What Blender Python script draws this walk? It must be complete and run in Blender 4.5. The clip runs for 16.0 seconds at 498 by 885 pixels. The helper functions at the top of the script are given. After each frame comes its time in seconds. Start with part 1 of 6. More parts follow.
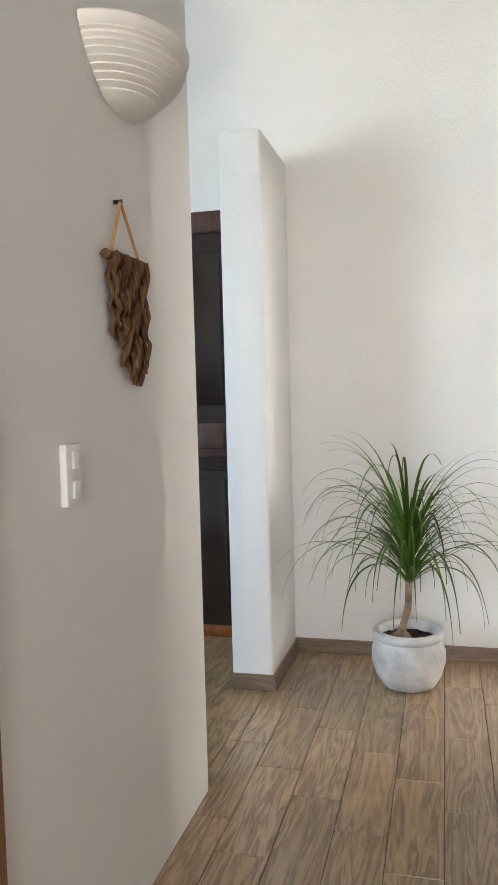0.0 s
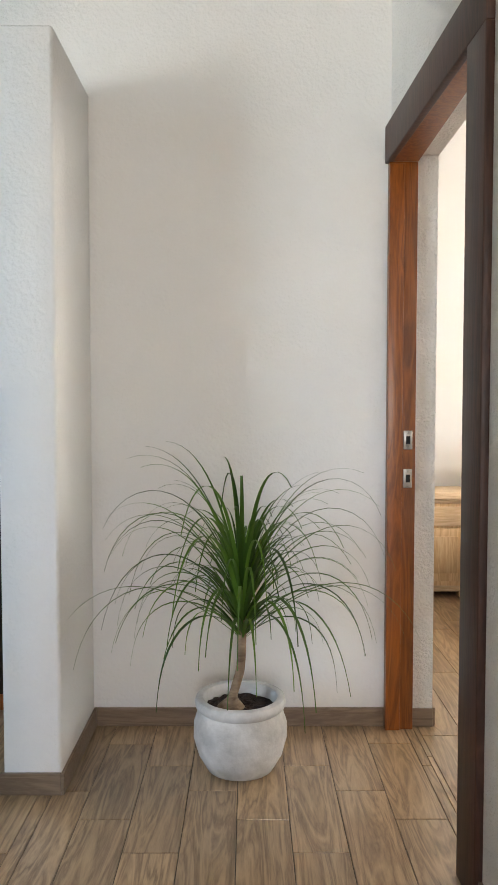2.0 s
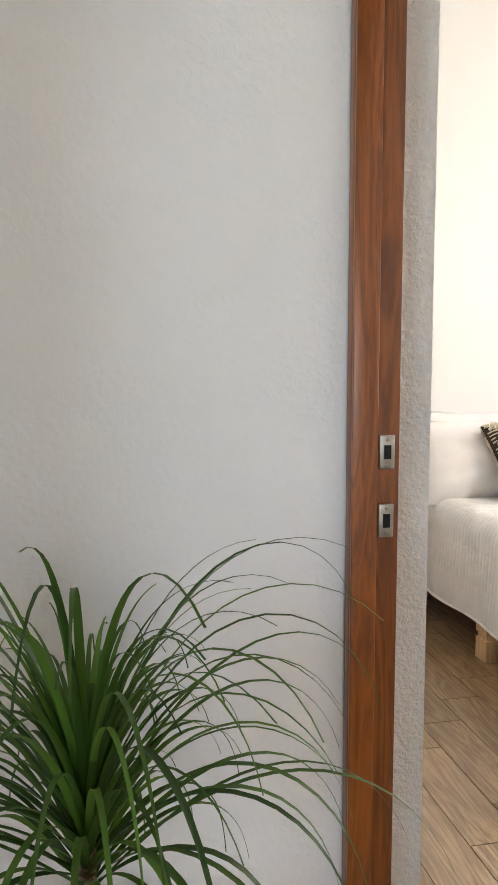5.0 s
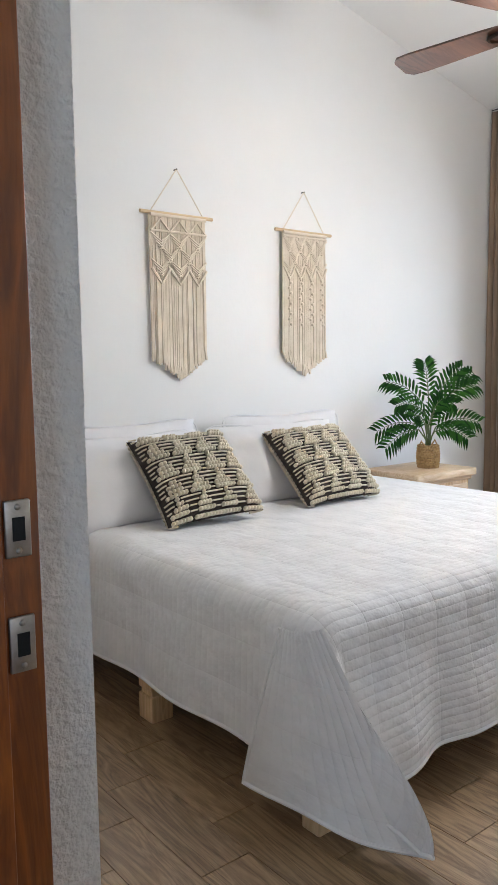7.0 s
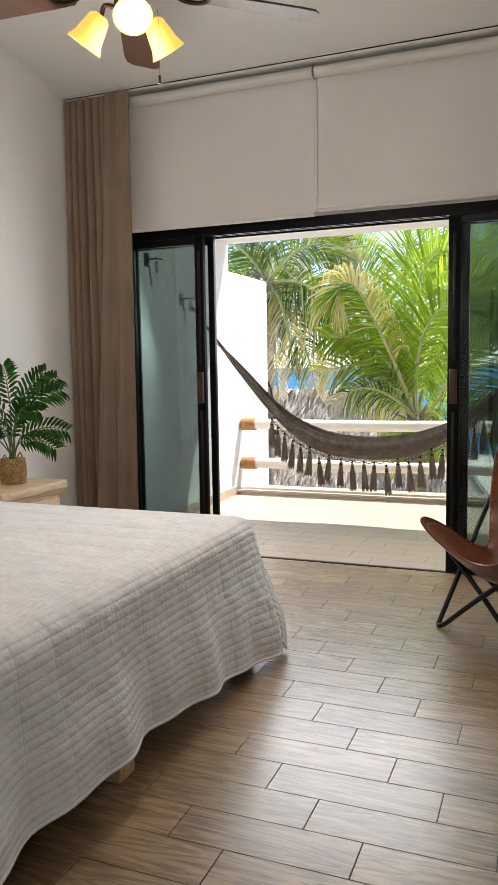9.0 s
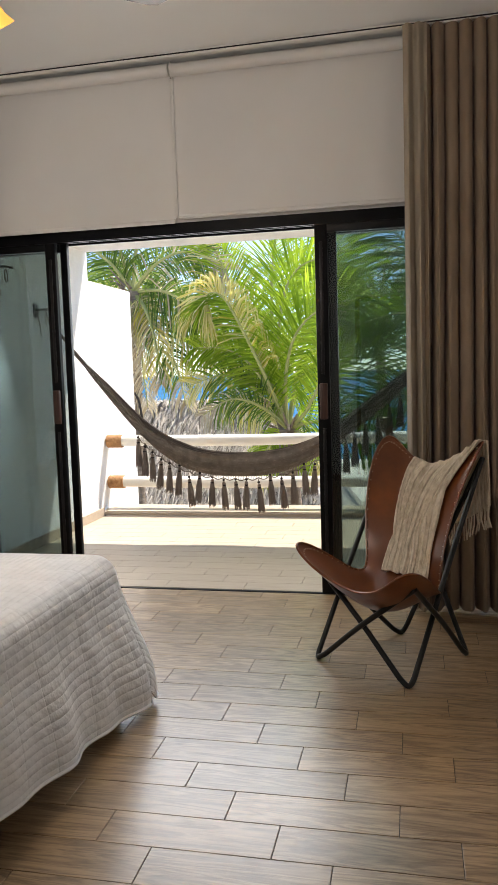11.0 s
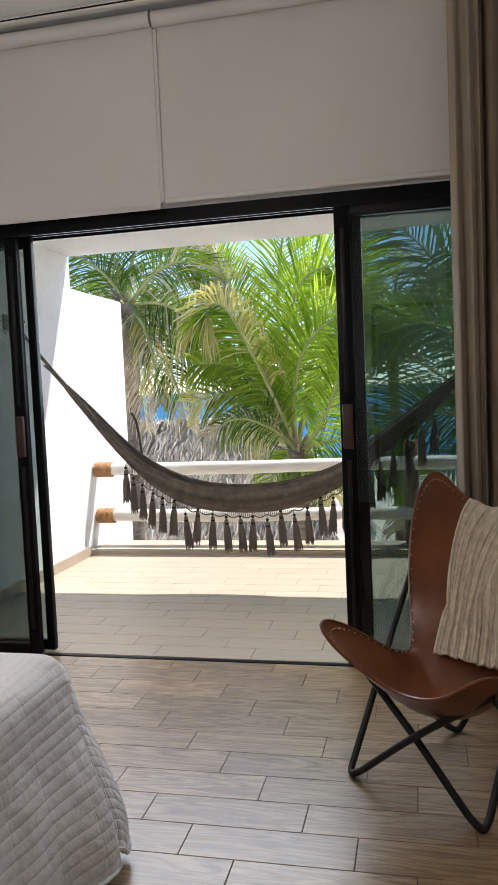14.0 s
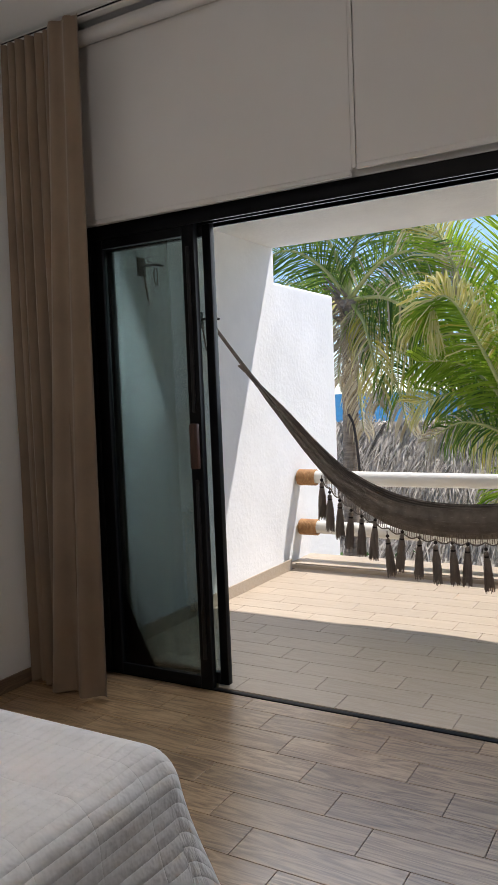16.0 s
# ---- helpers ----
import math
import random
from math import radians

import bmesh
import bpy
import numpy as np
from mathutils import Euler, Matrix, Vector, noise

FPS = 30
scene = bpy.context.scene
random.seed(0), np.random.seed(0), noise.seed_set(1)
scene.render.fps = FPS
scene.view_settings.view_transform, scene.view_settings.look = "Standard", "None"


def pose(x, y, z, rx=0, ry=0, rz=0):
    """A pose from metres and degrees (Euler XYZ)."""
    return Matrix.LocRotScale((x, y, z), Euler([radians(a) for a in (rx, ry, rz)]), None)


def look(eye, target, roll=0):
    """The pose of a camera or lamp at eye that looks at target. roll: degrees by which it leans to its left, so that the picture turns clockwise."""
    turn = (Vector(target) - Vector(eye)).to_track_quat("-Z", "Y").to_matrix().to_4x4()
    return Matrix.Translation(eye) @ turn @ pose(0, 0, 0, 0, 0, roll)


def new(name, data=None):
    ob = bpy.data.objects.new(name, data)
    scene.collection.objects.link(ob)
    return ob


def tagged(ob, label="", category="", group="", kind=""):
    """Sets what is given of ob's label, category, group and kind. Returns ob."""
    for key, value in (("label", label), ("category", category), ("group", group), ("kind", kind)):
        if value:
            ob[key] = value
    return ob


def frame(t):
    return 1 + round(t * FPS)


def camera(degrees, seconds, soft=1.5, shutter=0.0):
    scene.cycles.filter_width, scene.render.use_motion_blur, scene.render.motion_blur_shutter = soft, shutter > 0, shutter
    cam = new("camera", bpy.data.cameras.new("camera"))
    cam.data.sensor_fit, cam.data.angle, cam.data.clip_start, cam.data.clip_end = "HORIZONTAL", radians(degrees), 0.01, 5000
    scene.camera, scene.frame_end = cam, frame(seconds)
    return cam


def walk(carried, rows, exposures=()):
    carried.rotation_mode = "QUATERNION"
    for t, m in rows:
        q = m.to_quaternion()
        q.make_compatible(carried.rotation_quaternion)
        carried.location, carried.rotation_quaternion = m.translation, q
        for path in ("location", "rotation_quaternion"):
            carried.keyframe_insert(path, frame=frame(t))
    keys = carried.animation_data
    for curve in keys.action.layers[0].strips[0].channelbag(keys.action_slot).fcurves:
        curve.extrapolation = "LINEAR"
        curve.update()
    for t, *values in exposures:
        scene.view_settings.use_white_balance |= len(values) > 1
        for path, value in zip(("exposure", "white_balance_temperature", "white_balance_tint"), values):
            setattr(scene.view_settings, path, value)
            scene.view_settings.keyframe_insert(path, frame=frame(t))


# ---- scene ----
cam = camera(36.2, 16.0)
PATH = [
    (0, (0.284, 0.504, 1.238), (-0.214, 2.437, 1.113), -1.5),
    (0.5, (0.248, 0.657, 1.22), (0.012, 2.639, 1.103), -0.6),
    (1, (0.193, 0.83, 1.216), (0.109, 2.825, 1.107), -0.5),
    (1.5, (0.157, 1.029, 1.206), (0.131, 3.027, 1.106), -0.2),
    (2, (0.153, 1.258, 1.188), (0.155, 3.256, 1.092), -0.0),
    (2.5, (0.127, 1.475, 1.197), (0.167, 3.472, 1.085), 0.0),
    (3, (0.129, 1.7, 1.189), (0.19, 3.695, 1.064), 0.1),
    (5.3, (0.184, 2.678, 1.247), (0.669, 4.607, 1.034), -0.2),
    (5.5, (0.198, 2.742, 1.249), (0.758, 4.651, 1.04), -0.3),
    (6, (0.229, 2.901, 1.254), (1.001, 4.735, 1.05), -0.6),
    (6.5, (0.299, 3.04, 1.26), (1.304, 4.757, 1.058), -0.8),
    (7, (0.396, 3.147, 1.251), (1.635, 4.704, 1.05), -0.8),
    (7.5, (0.48, 3.205, 1.247), (1.934, 4.562, 1.039), -0.9),
    (8, (0.554, 3.292, 1.247), (2.188, 4.427, 1.04), -0.8),
    (8.5, (0.654, 3.324, 1.219), (2.415, 4.251, 1.017), -1.0),
    (9, (0.775, 3.353, 1.225), (2.623, 4.092, 1.03), -0.9),
    (9.5, (0.849, 3.347, 1.231), (2.75, 3.938, 1.041), -0.9),
    (10, (0.897, 3.353, 1.252), (2.829, 3.834, 1.065), -1.0),
    (10.2, (0.915, 3.357, 1.253), (2.855, 3.808, 1.068), -0.9),
    (12.3, (1.321, 3.477, 1.296), (3.269, 3.897, 1.124), -2.3),
    (12.5, (1.345, 3.469, 1.293), (3.292, 3.899, 1.134), -2.2),
    (13, (1.502, 3.504, 1.303), (3.449, 3.936, 1.149), -2.4),
    (13.5, (1.683, 3.553, 1.279), (3.631, 3.984, 1.137), -2.4),
    (14, (1.884, 3.578, 1.282), (3.83, 4.016, 1.144), -2.5),
    (14.5, (2.043, 3.586, 1.289), (3.981, 4.063, 1.157), -2.5),
    (15, (2.21, 3.581, 1.287), (4.129, 4.13, 1.16), -2.7),
    (15.5, (2.351, 3.595, 1.297), (4.215, 4.31, 1.17), -2.9),
    (16, (2.5, 3.608, 1.307), (4.229, 4.606, 1.188), -2.3),
]
walk(cam, [(t, look(eye, target, roll)) for t, eye, target, roll in PATH], exposures=((0, 3.22, 6700, 12), (1, 3.06, 6800, 11), (1.5, 2.93, 6850, 12), (3, 2.94, 6900, 13), (5.5, 2.62, 6500, 12), (6, 2.16, 5950, 9), (6.5, 1.98, 5850, 10), (7, 1.97, 5850, 11), (7.5, 1.82, 5750, 8), (8, 1.6, 5900, 7), (8.5, 1.46, 6350, 12), (10, 1.28, 6700, 13), (12.5, 1.22, 6500, 13), (14, 0.99, 6250, 13), (15, 0.87, 6150, 13), (16, 0.52, 6250, 14)))

# ---- light ----
world = bpy.data.worlds.new("sky")
scene.world = world
world.use_nodes = True
wn = world.node_tree
sky = wn.nodes.new("ShaderNodeTexSky")
sky.sky_type, sky.sun_disc = "NISHITA", False
sky.sun_elevation, sky.sun_rotation = radians(61), radians(130)
sky.air_density, sky.dust_density, sky.ozone_density = 0.7, 0.05, 2.0
wn.links.new(sky.outputs[0], wn.nodes["Background"].inputs[0])
wn.nodes["Background"].inputs[1].default_value = 0.15


def lamp(name, kind, m, energy, color, size=(1, 1), angle=0.0):
    data = bpy.data.lights.new(name, kind)
    data.energy, data.color = energy, color
    if kind == "AREA":
        data.shape, data.size, data.size_y = "RECTANGLE", size[0], size[1]
    elif kind == "SUN":
        data.angle = angle
    else:
        data.shadow_soft_size = 0.09
    ob = new(name, data)
    ob.matrix_world = m
    return ob


SUN = Vector((0.42, -0.36, 1.0))
lamp("sun", "SUN", look(SUN * 10, (0, 0, 0)), 4.3, (1, 0.95, 0.87), angle=radians(0.5))
# lamps added for the hall's daylight, at assumed windows in stairwell and living room
lamp("west_hall_fill", "AREA", look((-3.85, 0.9, 1.5), (0.0, 3.2, 1.0)), 9.2, (0.64, 0.85, 1.0), size=(1.0, 1.3))
lamp("south_hall_fill", "AREA", look((0.24, -2.3, 1.6), (-0.15, 2.6, 0.9)), 7.6, (1.0, 0.96, 0.91), size=(0.75, 1.4))

# the lit ceiling fan lamps, and the sky's light under the terrace roof
lamp("fan_light", "POINT", pose(3.15, 4.72, 2.11), 12.0, (1.0, 0.95, 0.88))
lamp("glass_door_light", "AREA", look((5.85, 4.5, 1.80), (3.4, 4.5, 0.75)), 23.5, (0.90, 0.96, 1.0), size=(3.2, 1.1))

# ---- materials ----


def material(name):
    m = bpy.data.materials.new(name)
    m.use_nodes = True
    nt = m.node_tree
    return m, nt, nt.nodes["Principled BSDF"]


def node(nt, kind, operation="", **values):
    n = nt.nodes.new(kind)
    if operation:
        n.operation = operation
    for key, value in values.items():
        n.inputs[key[2:].replace("_", " ")].default_value = value
    return n


def ramp(nt, source, stops):
    n = nt.nodes.new("ShaderNodeValToRGB")
    while len(n.color_ramp.elements) < len(stops):
        n.color_ramp.elements.new(0.5)
    for e, (at, color) in zip(n.color_ramp.elements, stops):
        e.position, e.color = at, (*color, 1)
    nt.links.new(source, n.inputs[0])
    return n.outputs[0]


def coords(nt, scale=(1, 1, 1), kind="Object", loc=None):
    tc = nt.nodes.new("ShaderNodeTexCoord")
    mp = nt.nodes.new("ShaderNodeMapping")
    mp.inputs["Scale"].default_value = scale
    nt.links.new(tc.outputs[kind], mp.inputs[0])
    if loc is not None:
        nt.links.new(loc, mp.inputs["Location"])
    return mp.outputs[0]


def rough_paint(name, low, high, scale, rough=0.5, bump=0.3, grain=60, dist=0.002, metal=0.0, stretch=(1, 1, 1), sheen=0.0, trans=0.0):
    """Two tones mottled at one scale, with fine relief at another."""
    m, nt, b = material(name)
    co = coords(nt, stretch)
    a = node(nt, "ShaderNodeTexNoise", i_Scale=scale, i_Detail=6.0, i_Roughness=0.6)
    nt.links.new(co, a.inputs[0])
    nt.links.new(ramp(nt, a.outputs[0], [(0.3, low), (0.7, high)]), b.inputs["Base Color"])
    g = node(nt, "ShaderNodeTexNoise", i_Scale=grain, i_Detail=4.0)
    nt.links.new(co, g.inputs[0])
    bp = node(nt, "ShaderNodeBump", i_Strength=bump, i_Distance=dist)
    nt.links.new(g.outputs[0], bp.inputs["Height"])
    nt.links.new(bp.outputs[0], b.inputs["Normal"])
    b.inputs["Roughness"].default_value, b.inputs["Metallic"].default_value = rough, metal
    if sheen:
        b.inputs["Sheen Weight"].default_value = sheen
    if trans:
        b.inputs["Transmission Weight"].default_value = trans
    return m


def wood(name, dark, light, axis, rough=0.4, scale=1.0, coat=0.0, vary=0.14):
    """Long grain along one axis, each piece at a place of its own in the plank."""
    m, nt, b = material(name)
    info = nt.nodes.new("ShaderNodeObjectInfo")
    mul = node(nt, "ShaderNodeVectorMath", operation="SCALE")
    comb = nt.nodes.new("ShaderNodeCombineXYZ")
    for i in range(3):
        nt.links.new(info.outputs["Random"], comb.inputs[i])
    nt.links.new(comb.outputs[0], mul.inputs[0])
    mul.inputs["Scale"].default_value = 37.0
    st = [9.0 * scale] * 3
    st[axis] = 0.9 * scale
    co = coords(nt, st, "Object", mul.outputs[0])
    big = node(nt, "ShaderNodeTexNoise", i_Scale=1.6, i_Detail=5.0, i_Roughness=0.55, i_Distortion=0.9)
    nt.links.new(co, big.inputs[0])
    wave = node(nt, "ShaderNodeMath", operation="PINGPONG")
    scl = node(nt, "ShaderNodeMath", operation="MULTIPLY")
    scl.inputs[1].default_value = 7.0
    nt.links.new(big.outputs[0], scl.inputs[0])
    nt.links.new(scl.outputs[0], wave.inputs[0])
    wave.inputs[1].default_value = 0.5
    fib = node(nt, "ShaderNodeTexNoise", i_Scale=9.0, i_Detail=5.0, i_Roughness=0.7)
    nt.links.new(co, fib.inputs[0])
    mix = node(nt, "ShaderNodeMath", operation="MULTIPLY_ADD")
    nt.links.new(wave.outputs[0], mix.inputs[0])
    mix.inputs[1].default_value = 0.6
    half = node(nt, "ShaderNodeMath", operation="MULTIPLY")
    nt.links.new(fib.outputs[0], half.inputs[0])
    half.inputs[1].default_value = 0.55
    nt.links.new(half.outputs[0], mix.inputs[2])
    col = ramp(nt, mix.outputs[0], [(0.18, dark), (0.60, light)])
    hsv = nt.nodes.new("ShaderNodeHueSaturation")
    nt.links.new(col, hsv.inputs["Color"])
    val = node(nt, "ShaderNodeMapRange")
    nt.links.new(info.outputs["Random"], val.inputs[0])
    val.inputs[3].default_value, val.inputs[4].default_value = 1 - vary, 1 + vary
    nt.links.new(val.outputs[0], hsv.inputs["Value"])
    nt.links.new(hsv.outputs[0], b.inputs["Base Color"])
    bp = node(nt, "ShaderNodeBump", i_Strength=0.25, i_Distance=0.002)
    nt.links.new(mix.outputs[0], bp.inputs["Height"])
    nt.links.new(bp.outputs[0], b.inputs["Normal"])
    b.inputs["Roughness"].default_value = rough
    b.inputs["Coat Weight"].default_value, b.inputs["Coat Roughness"].default_value = coat, 0.27
    return m


def glow(name, color, strength):
    m, nt, b = material(name)
    b.inputs["Base Color"].default_value = (*color, 1)
    b.inputs["Emission Color"].default_value = (*color, 1)
    b.inputs["Emission Strength"].default_value = strength
    return m


def glass(name, tint, rough=0.0):
    """A thin pane: clear straight through, with the gloss that glass has at a slant."""
    m, nt, b = material(name)
    clear = node(nt, "ShaderNodeBsdfTransparent")
    clear.inputs[0].default_value = (*tint, 1)
    gloss = node(nt, "ShaderNodeBsdfGlossy", i_Roughness=rough)
    fres = node(nt, "ShaderNodeFresnel", i_IOR=1.5)
    mixed = nt.nodes.new("ShaderNodeMixShader")
    nt.links.new(fres.outputs[0], mixed.inputs[0])
    nt.links.new(clear.outputs[0], mixed.inputs[1])
    nt.links.new(gloss.outputs[0], mixed.inputs[2])
    nt.links.new(mixed.outputs[0], nt.nodes["Material Output"].inputs[0])
    return m


def leaf_mat(name, low, high, scale=3.0, thin=0.35, rough=0.45):
    """Leaves that let some light through, each blade with its own tone."""
    m, nt, b = material(name)
    geo = nt.nodes.new("ShaderNodeNewGeometry")
    col = ramp(nt, geo.outputs["Random Per Island"], [(0.0, low), (1.0, high)])
    nt.links.new(col, b.inputs["Base Color"])
    b.inputs["Roughness"].default_value = rough
    tr = nt.nodes.new("ShaderNodeBsdfTranslucent")
    nt.links.new(col, tr.inputs[0])
    mixed = node(nt, "ShaderNodeMixShader")
    mixed.inputs[0].default_value = thin
    nt.links.new(b.outputs[0], mixed.inputs[1])
    nt.links.new(tr.outputs[0], mixed.inputs[2])
    nt.links.new(mixed.outputs[0], nt.nodes["Material Output"].inputs[0])
    return m


M_WALL = rough_paint("white_stucco", (0.76, 0.75, 0.73), (0.82, 0.81, 0.79), 1.3, 0.75, 0.6, 70, 0.006)
M_STUCCO = rough_paint("coarse_white_stucco", (0.70, 0.68, 0.65), (0.80, 0.78, 0.75), 1.6, 0.85, 0.9, 95, 0.010)
M_SMOOTH = rough_paint("smooth_white_plaster", (0.78, 0.77, 0.75), (0.82, 0.81, 0.79), 1.1, 0.7, 0.2, 40, 0.003)
M_OUTWALL = rough_paint("white_outside_plaster", (0.74, 0.74, 0.73), (0.84, 0.84, 0.83), 2.0, 0.8, 0.4, 30, 0.006)
M_TILE = wood("wood_look_tile", (0.135, 0.076, 0.033), (0.41, 0.275, 0.15), 1, 0.34, 1.0, 0.45)
# terrace tile: a paler, more even tone than the indoor tile
M_TILE_OUT = wood("pale_terrace_tile", (0.40, 0.32, 0.235), (0.465, 0.385, 0.295), 1, 0.4, 1.0, 0.0, 0.05)
M_BASEBOARD = wood("brown_baseboard_tile", (0.13, 0.085, 0.055), (0.24, 0.17, 0.115), 0, 0.35, 1.0)
M_GROUT = rough_paint("dark_grout", (0.075, 0.058, 0.045), (0.11, 0.085, 0.065), 20, 0.9)
M_JAMB = wood("red_brown_varnished_wood", (0.115, 0.027, 0.004), (0.265, 0.074, 0.009), 2, 0.36, 0.9, 0.2)
M_CASING = wood("dark_brown_wood", (0.030, 0.012, 0.008), (0.075, 0.031, 0.019), 2, 0.5, 1.0, 0.0)
M_DOOR = wood("almost_black_wood", (0.008, 0.005, 0.0045), (0.028, 0.012, 0.008), 2, 0.2, 1.0, 0.3)
M_STEEL = rough_paint("brushed_steel", (0.24, 0.22, 0.20), (0.42, 0.40, 0.37), 30, 0.35, 0.1, 200, 0.001, 0.95)
M_BLACK = rough_paint("black_aluminium", (0.003, 0.003, 0.0035), (0.007, 0.007, 0.008), 8, 0.4, 0.05, 200, 0.001)
M_DARKHOLE = rough_paint("dark_recess", (0.004, 0.004, 0.004), (0.008, 0.008, 0.008), 20, 0.9)
M_GLASS = glass("grey_tinted_glass", (0.66, 0.71, 0.70))
M_BLIND = rough_paint("off_white_blind_fabric", (0.66, 0.63, 0.60), (0.71, 0.68, 0.65), 1.2, 0.85, 0.15, 400, 0.001)
M_CURTAIN = rough_paint("taupe_curtain_cloth", (0.19, 0.13, 0.084), (0.26, 0.185, 0.122), 2.5, 0.85, 0.4, 350, 0.001, sheen=0.2)
M_SHEER = rough_paint("thin_taupe_cloth", (0.27, 0.215, 0.155), (0.33, 0.27, 0.20), 2.5, 0.85, 0.3, 350, 0.001, sheen=0.2)
M_PILLOW = rough_paint("white_cotton", (0.74, 0.73, 0.73), (0.82, 0.81, 0.81), 4, 0.85, 0.3, 18, 0.006, sheen=0.15)
M_KNIT_DARK = rough_paint("dark_brown_yarn", (0.02, 0.016, 0.014), (0.06, 0.045, 0.036), 30, 0.95, 0.6, 120, 0.003)
M_KNIT = rough_paint("cream_wool", (0.56, 0.49, 0.35), (0.74, 0.66, 0.52), 25, 0.95, 0.7, 160, 0.003, sheen=0.3)
M_THROW = rough_paint("cream_woven_throw", (0.50, 0.41, 0.29), (0.76, 0.66, 0.52), 40, 0.95, 0.8, 140, 0.004, stretch=(1, 1, 0.4), sheen=0.3)
M_PINE = wood("pale_pine", (0.50, 0.31, 0.15), (0.70, 0.50, 0.29), 2, 0.5, 0.9)
M_PINE_TOP = wood("pale_pine_board", (0.55, 0.37, 0.21), (0.74, 0.56, 0.37), 0, 0.5, 0.9)
M_LEATHER = rough_paint("brown_leather", (0.095, 0.022, 0.0035), (0.215, 0.057, 0.009), 4, 0.34, 0.35, 180, 0.0015)
M_STITCH = rough_paint("pale_leather_lacing", (0.55, 0.40, 0.25), (0.7, 0.55, 0.38), 30, 0.7)
M_IRON = rough_paint("black_painted_iron", (0.008, 0.008, 0.008), (0.02, 0.019, 0.018), 12, 0.35, 0.15, 90, 0.001)
M_CONCRETE = rough_paint("pale_grey_concrete", (0.36, 0.35, 0.33), (0.66, 0.65, 0.63), 9, 0.8, 0.6, 50, 0.004)
M_SOIL = rough_paint("dark_soil", (0.015, 0.008, 0.005), (0.06, 0.03, 0.02), 40, 0.95, 1.0, 90, 0.02)
M_BARK = rough_paint("plant_bark", (0.14, 0.085, 0.05), (0.36, 0.25, 0.16), 14, 0.85, 0.8, 60, 0.006, stretch=(1, 1, 3))
M_LEAF = leaf_mat("long_green_leaves", (0.022, 0.055, 0.010), (0.12, 0.24, 0.028), 3, 0.30)
M_FERN = leaf_mat("dark_green_fronds", (0.009, 0.042, 0.007), (0.036, 0.125, 0.016), 3, 0.2, 0.65)
M_STEM = rough_paint("green_stem", (0.07, 0.11, 0.03), (0.14, 0.18, 0.06), 10, 0.6)
M_BASKET = rough_paint("seagrass", (0.26, 0.15, 0.055), (0.52, 0.34, 0.15), 30, 0.8, 0.6, 120, 0.003)
M_COTTON = rough_paint("natural_cotton_cord", (0.66, 0.57, 0.44), (0.80, 0.71, 0.58), 12, 0.95, 0.6, 250, 0.002)
M_BROWNCORD = rough_paint("brown_jute_cord", (0.07, 0.030, 0.012), (0.17, 0.082, 0.033), 20, 0.95, 0.8, 150, 0.004)
M_DOWEL = wood("pale_stick", (0.5, 0.36, 0.2), (0.68, 0.52, 0.33), 0, 0.6)
M_PLASTER = rough_paint("white_plaster_lamp", (0.74, 0.71, 0.66), (0.80, 0.77, 0.72), 6, 0.65, 0.3, 60, 0.003)
M_PLASTIC = rough_paint("white_plastic", (0.76, 0.74, 0.70), (0.8, 0.78, 0.74), 5, 0.3, 0.03, 100, 0.0005)
M_BRONZE = rough_paint("dark_bronze", (0.010, 0.007, 0.006), (0.026, 0.017, 0.012), 12, 0.6, 0.1, 90, 0.001, 0.0)
M_BLADE = wood("walnut_blade", (0.034, 0.015, 0.009), (0.095, 0.042, 0.025), 0, 0.30, 0.8, 1.0)
M_SHADE = glow("amber_lit_glass", (1.0, 0.48, 0.09), 0.5)
M_BULB = glow("lit_bulb", (1.0, 0.82, 0.5), 22.0)
M_HAMMOCK = rough_paint("grey_brown_net", (0.14, 0.11, 0.085), (0.25, 0.20, 0.16), 15, 0.95, 1.0, 200, 0.006)
M_TASSEL = rough_paint("grey_brown_yarn", (0.17, 0.13, 0.105), (0.29, 0.23, 0.185), 30, 0.95, 0.8, 200, 0.004, stretch=(1, 1, 0.2))
M_RAIL = rough_paint("cream_painted_pole", (0.68, 0.66, 0.60), (0.78, 0.76, 0.70), 3, 0.55, 0.3, 30, 0.004)
M_ROPE = rough_paint("tan_rope", (0.30, 0.15, 0.06), (0.48, 0.27, 0.12), 25, 0.9, 0.6, 150, 0.003)
M_TRUNK = rough_paint("palm_bark", (0.14, 0.105, 0.078), (0.36, 0.29, 0.22), 6, 0.95, 1.0, 30, 0.02, stretch=(1, 1, 4))
M_PALM = leaf_mat("palm_green", (0.06, 0.13, 0.018), (0.26, 0.38, 0.05), 3, 0.62)
M_PALM_BRIGHT = leaf_mat("palm_bright_green", (0.20, 0.34, 0.015), (0.50, 0.62, 0.06), 3, 0.76)
M_PALM_YELLOW = leaf_mat("palm_yellow", (0.52, 0.44, 0.05), (0.88, 0.80, 0.42), 3, 0.6)
M_PALM_DRY = leaf_mat("palm_dry", (0.42, 0.33, 0.19), (0.66, 0.58, 0.42), 3, 0.55)
M_RIB = rough_paint("frond_rib", (0.26, 0.28, 0.08), (0.42, 0.42, 0.16), 8, 0.6)
M_THATCH = rough_paint("weathered_thatch", (0.32, 0.275, 0.22), (0.66, 0.59, 0.50), 16, 0.95, 0.5, 60, 0.02, stretch=(3, 3, 0.4))
M_STRAW = leaf_mat("thatch_straw", (0.12, 0.10, 0.08), (0.62, 0.55, 0.46), 3, 0.1, 0.9)
M_SAND = rough_paint("pale_sand", (0.55, 0.48, 0.37), (0.68, 0.61, 0.49), 0.6, 0.9, 0.6, 8, 0.05)
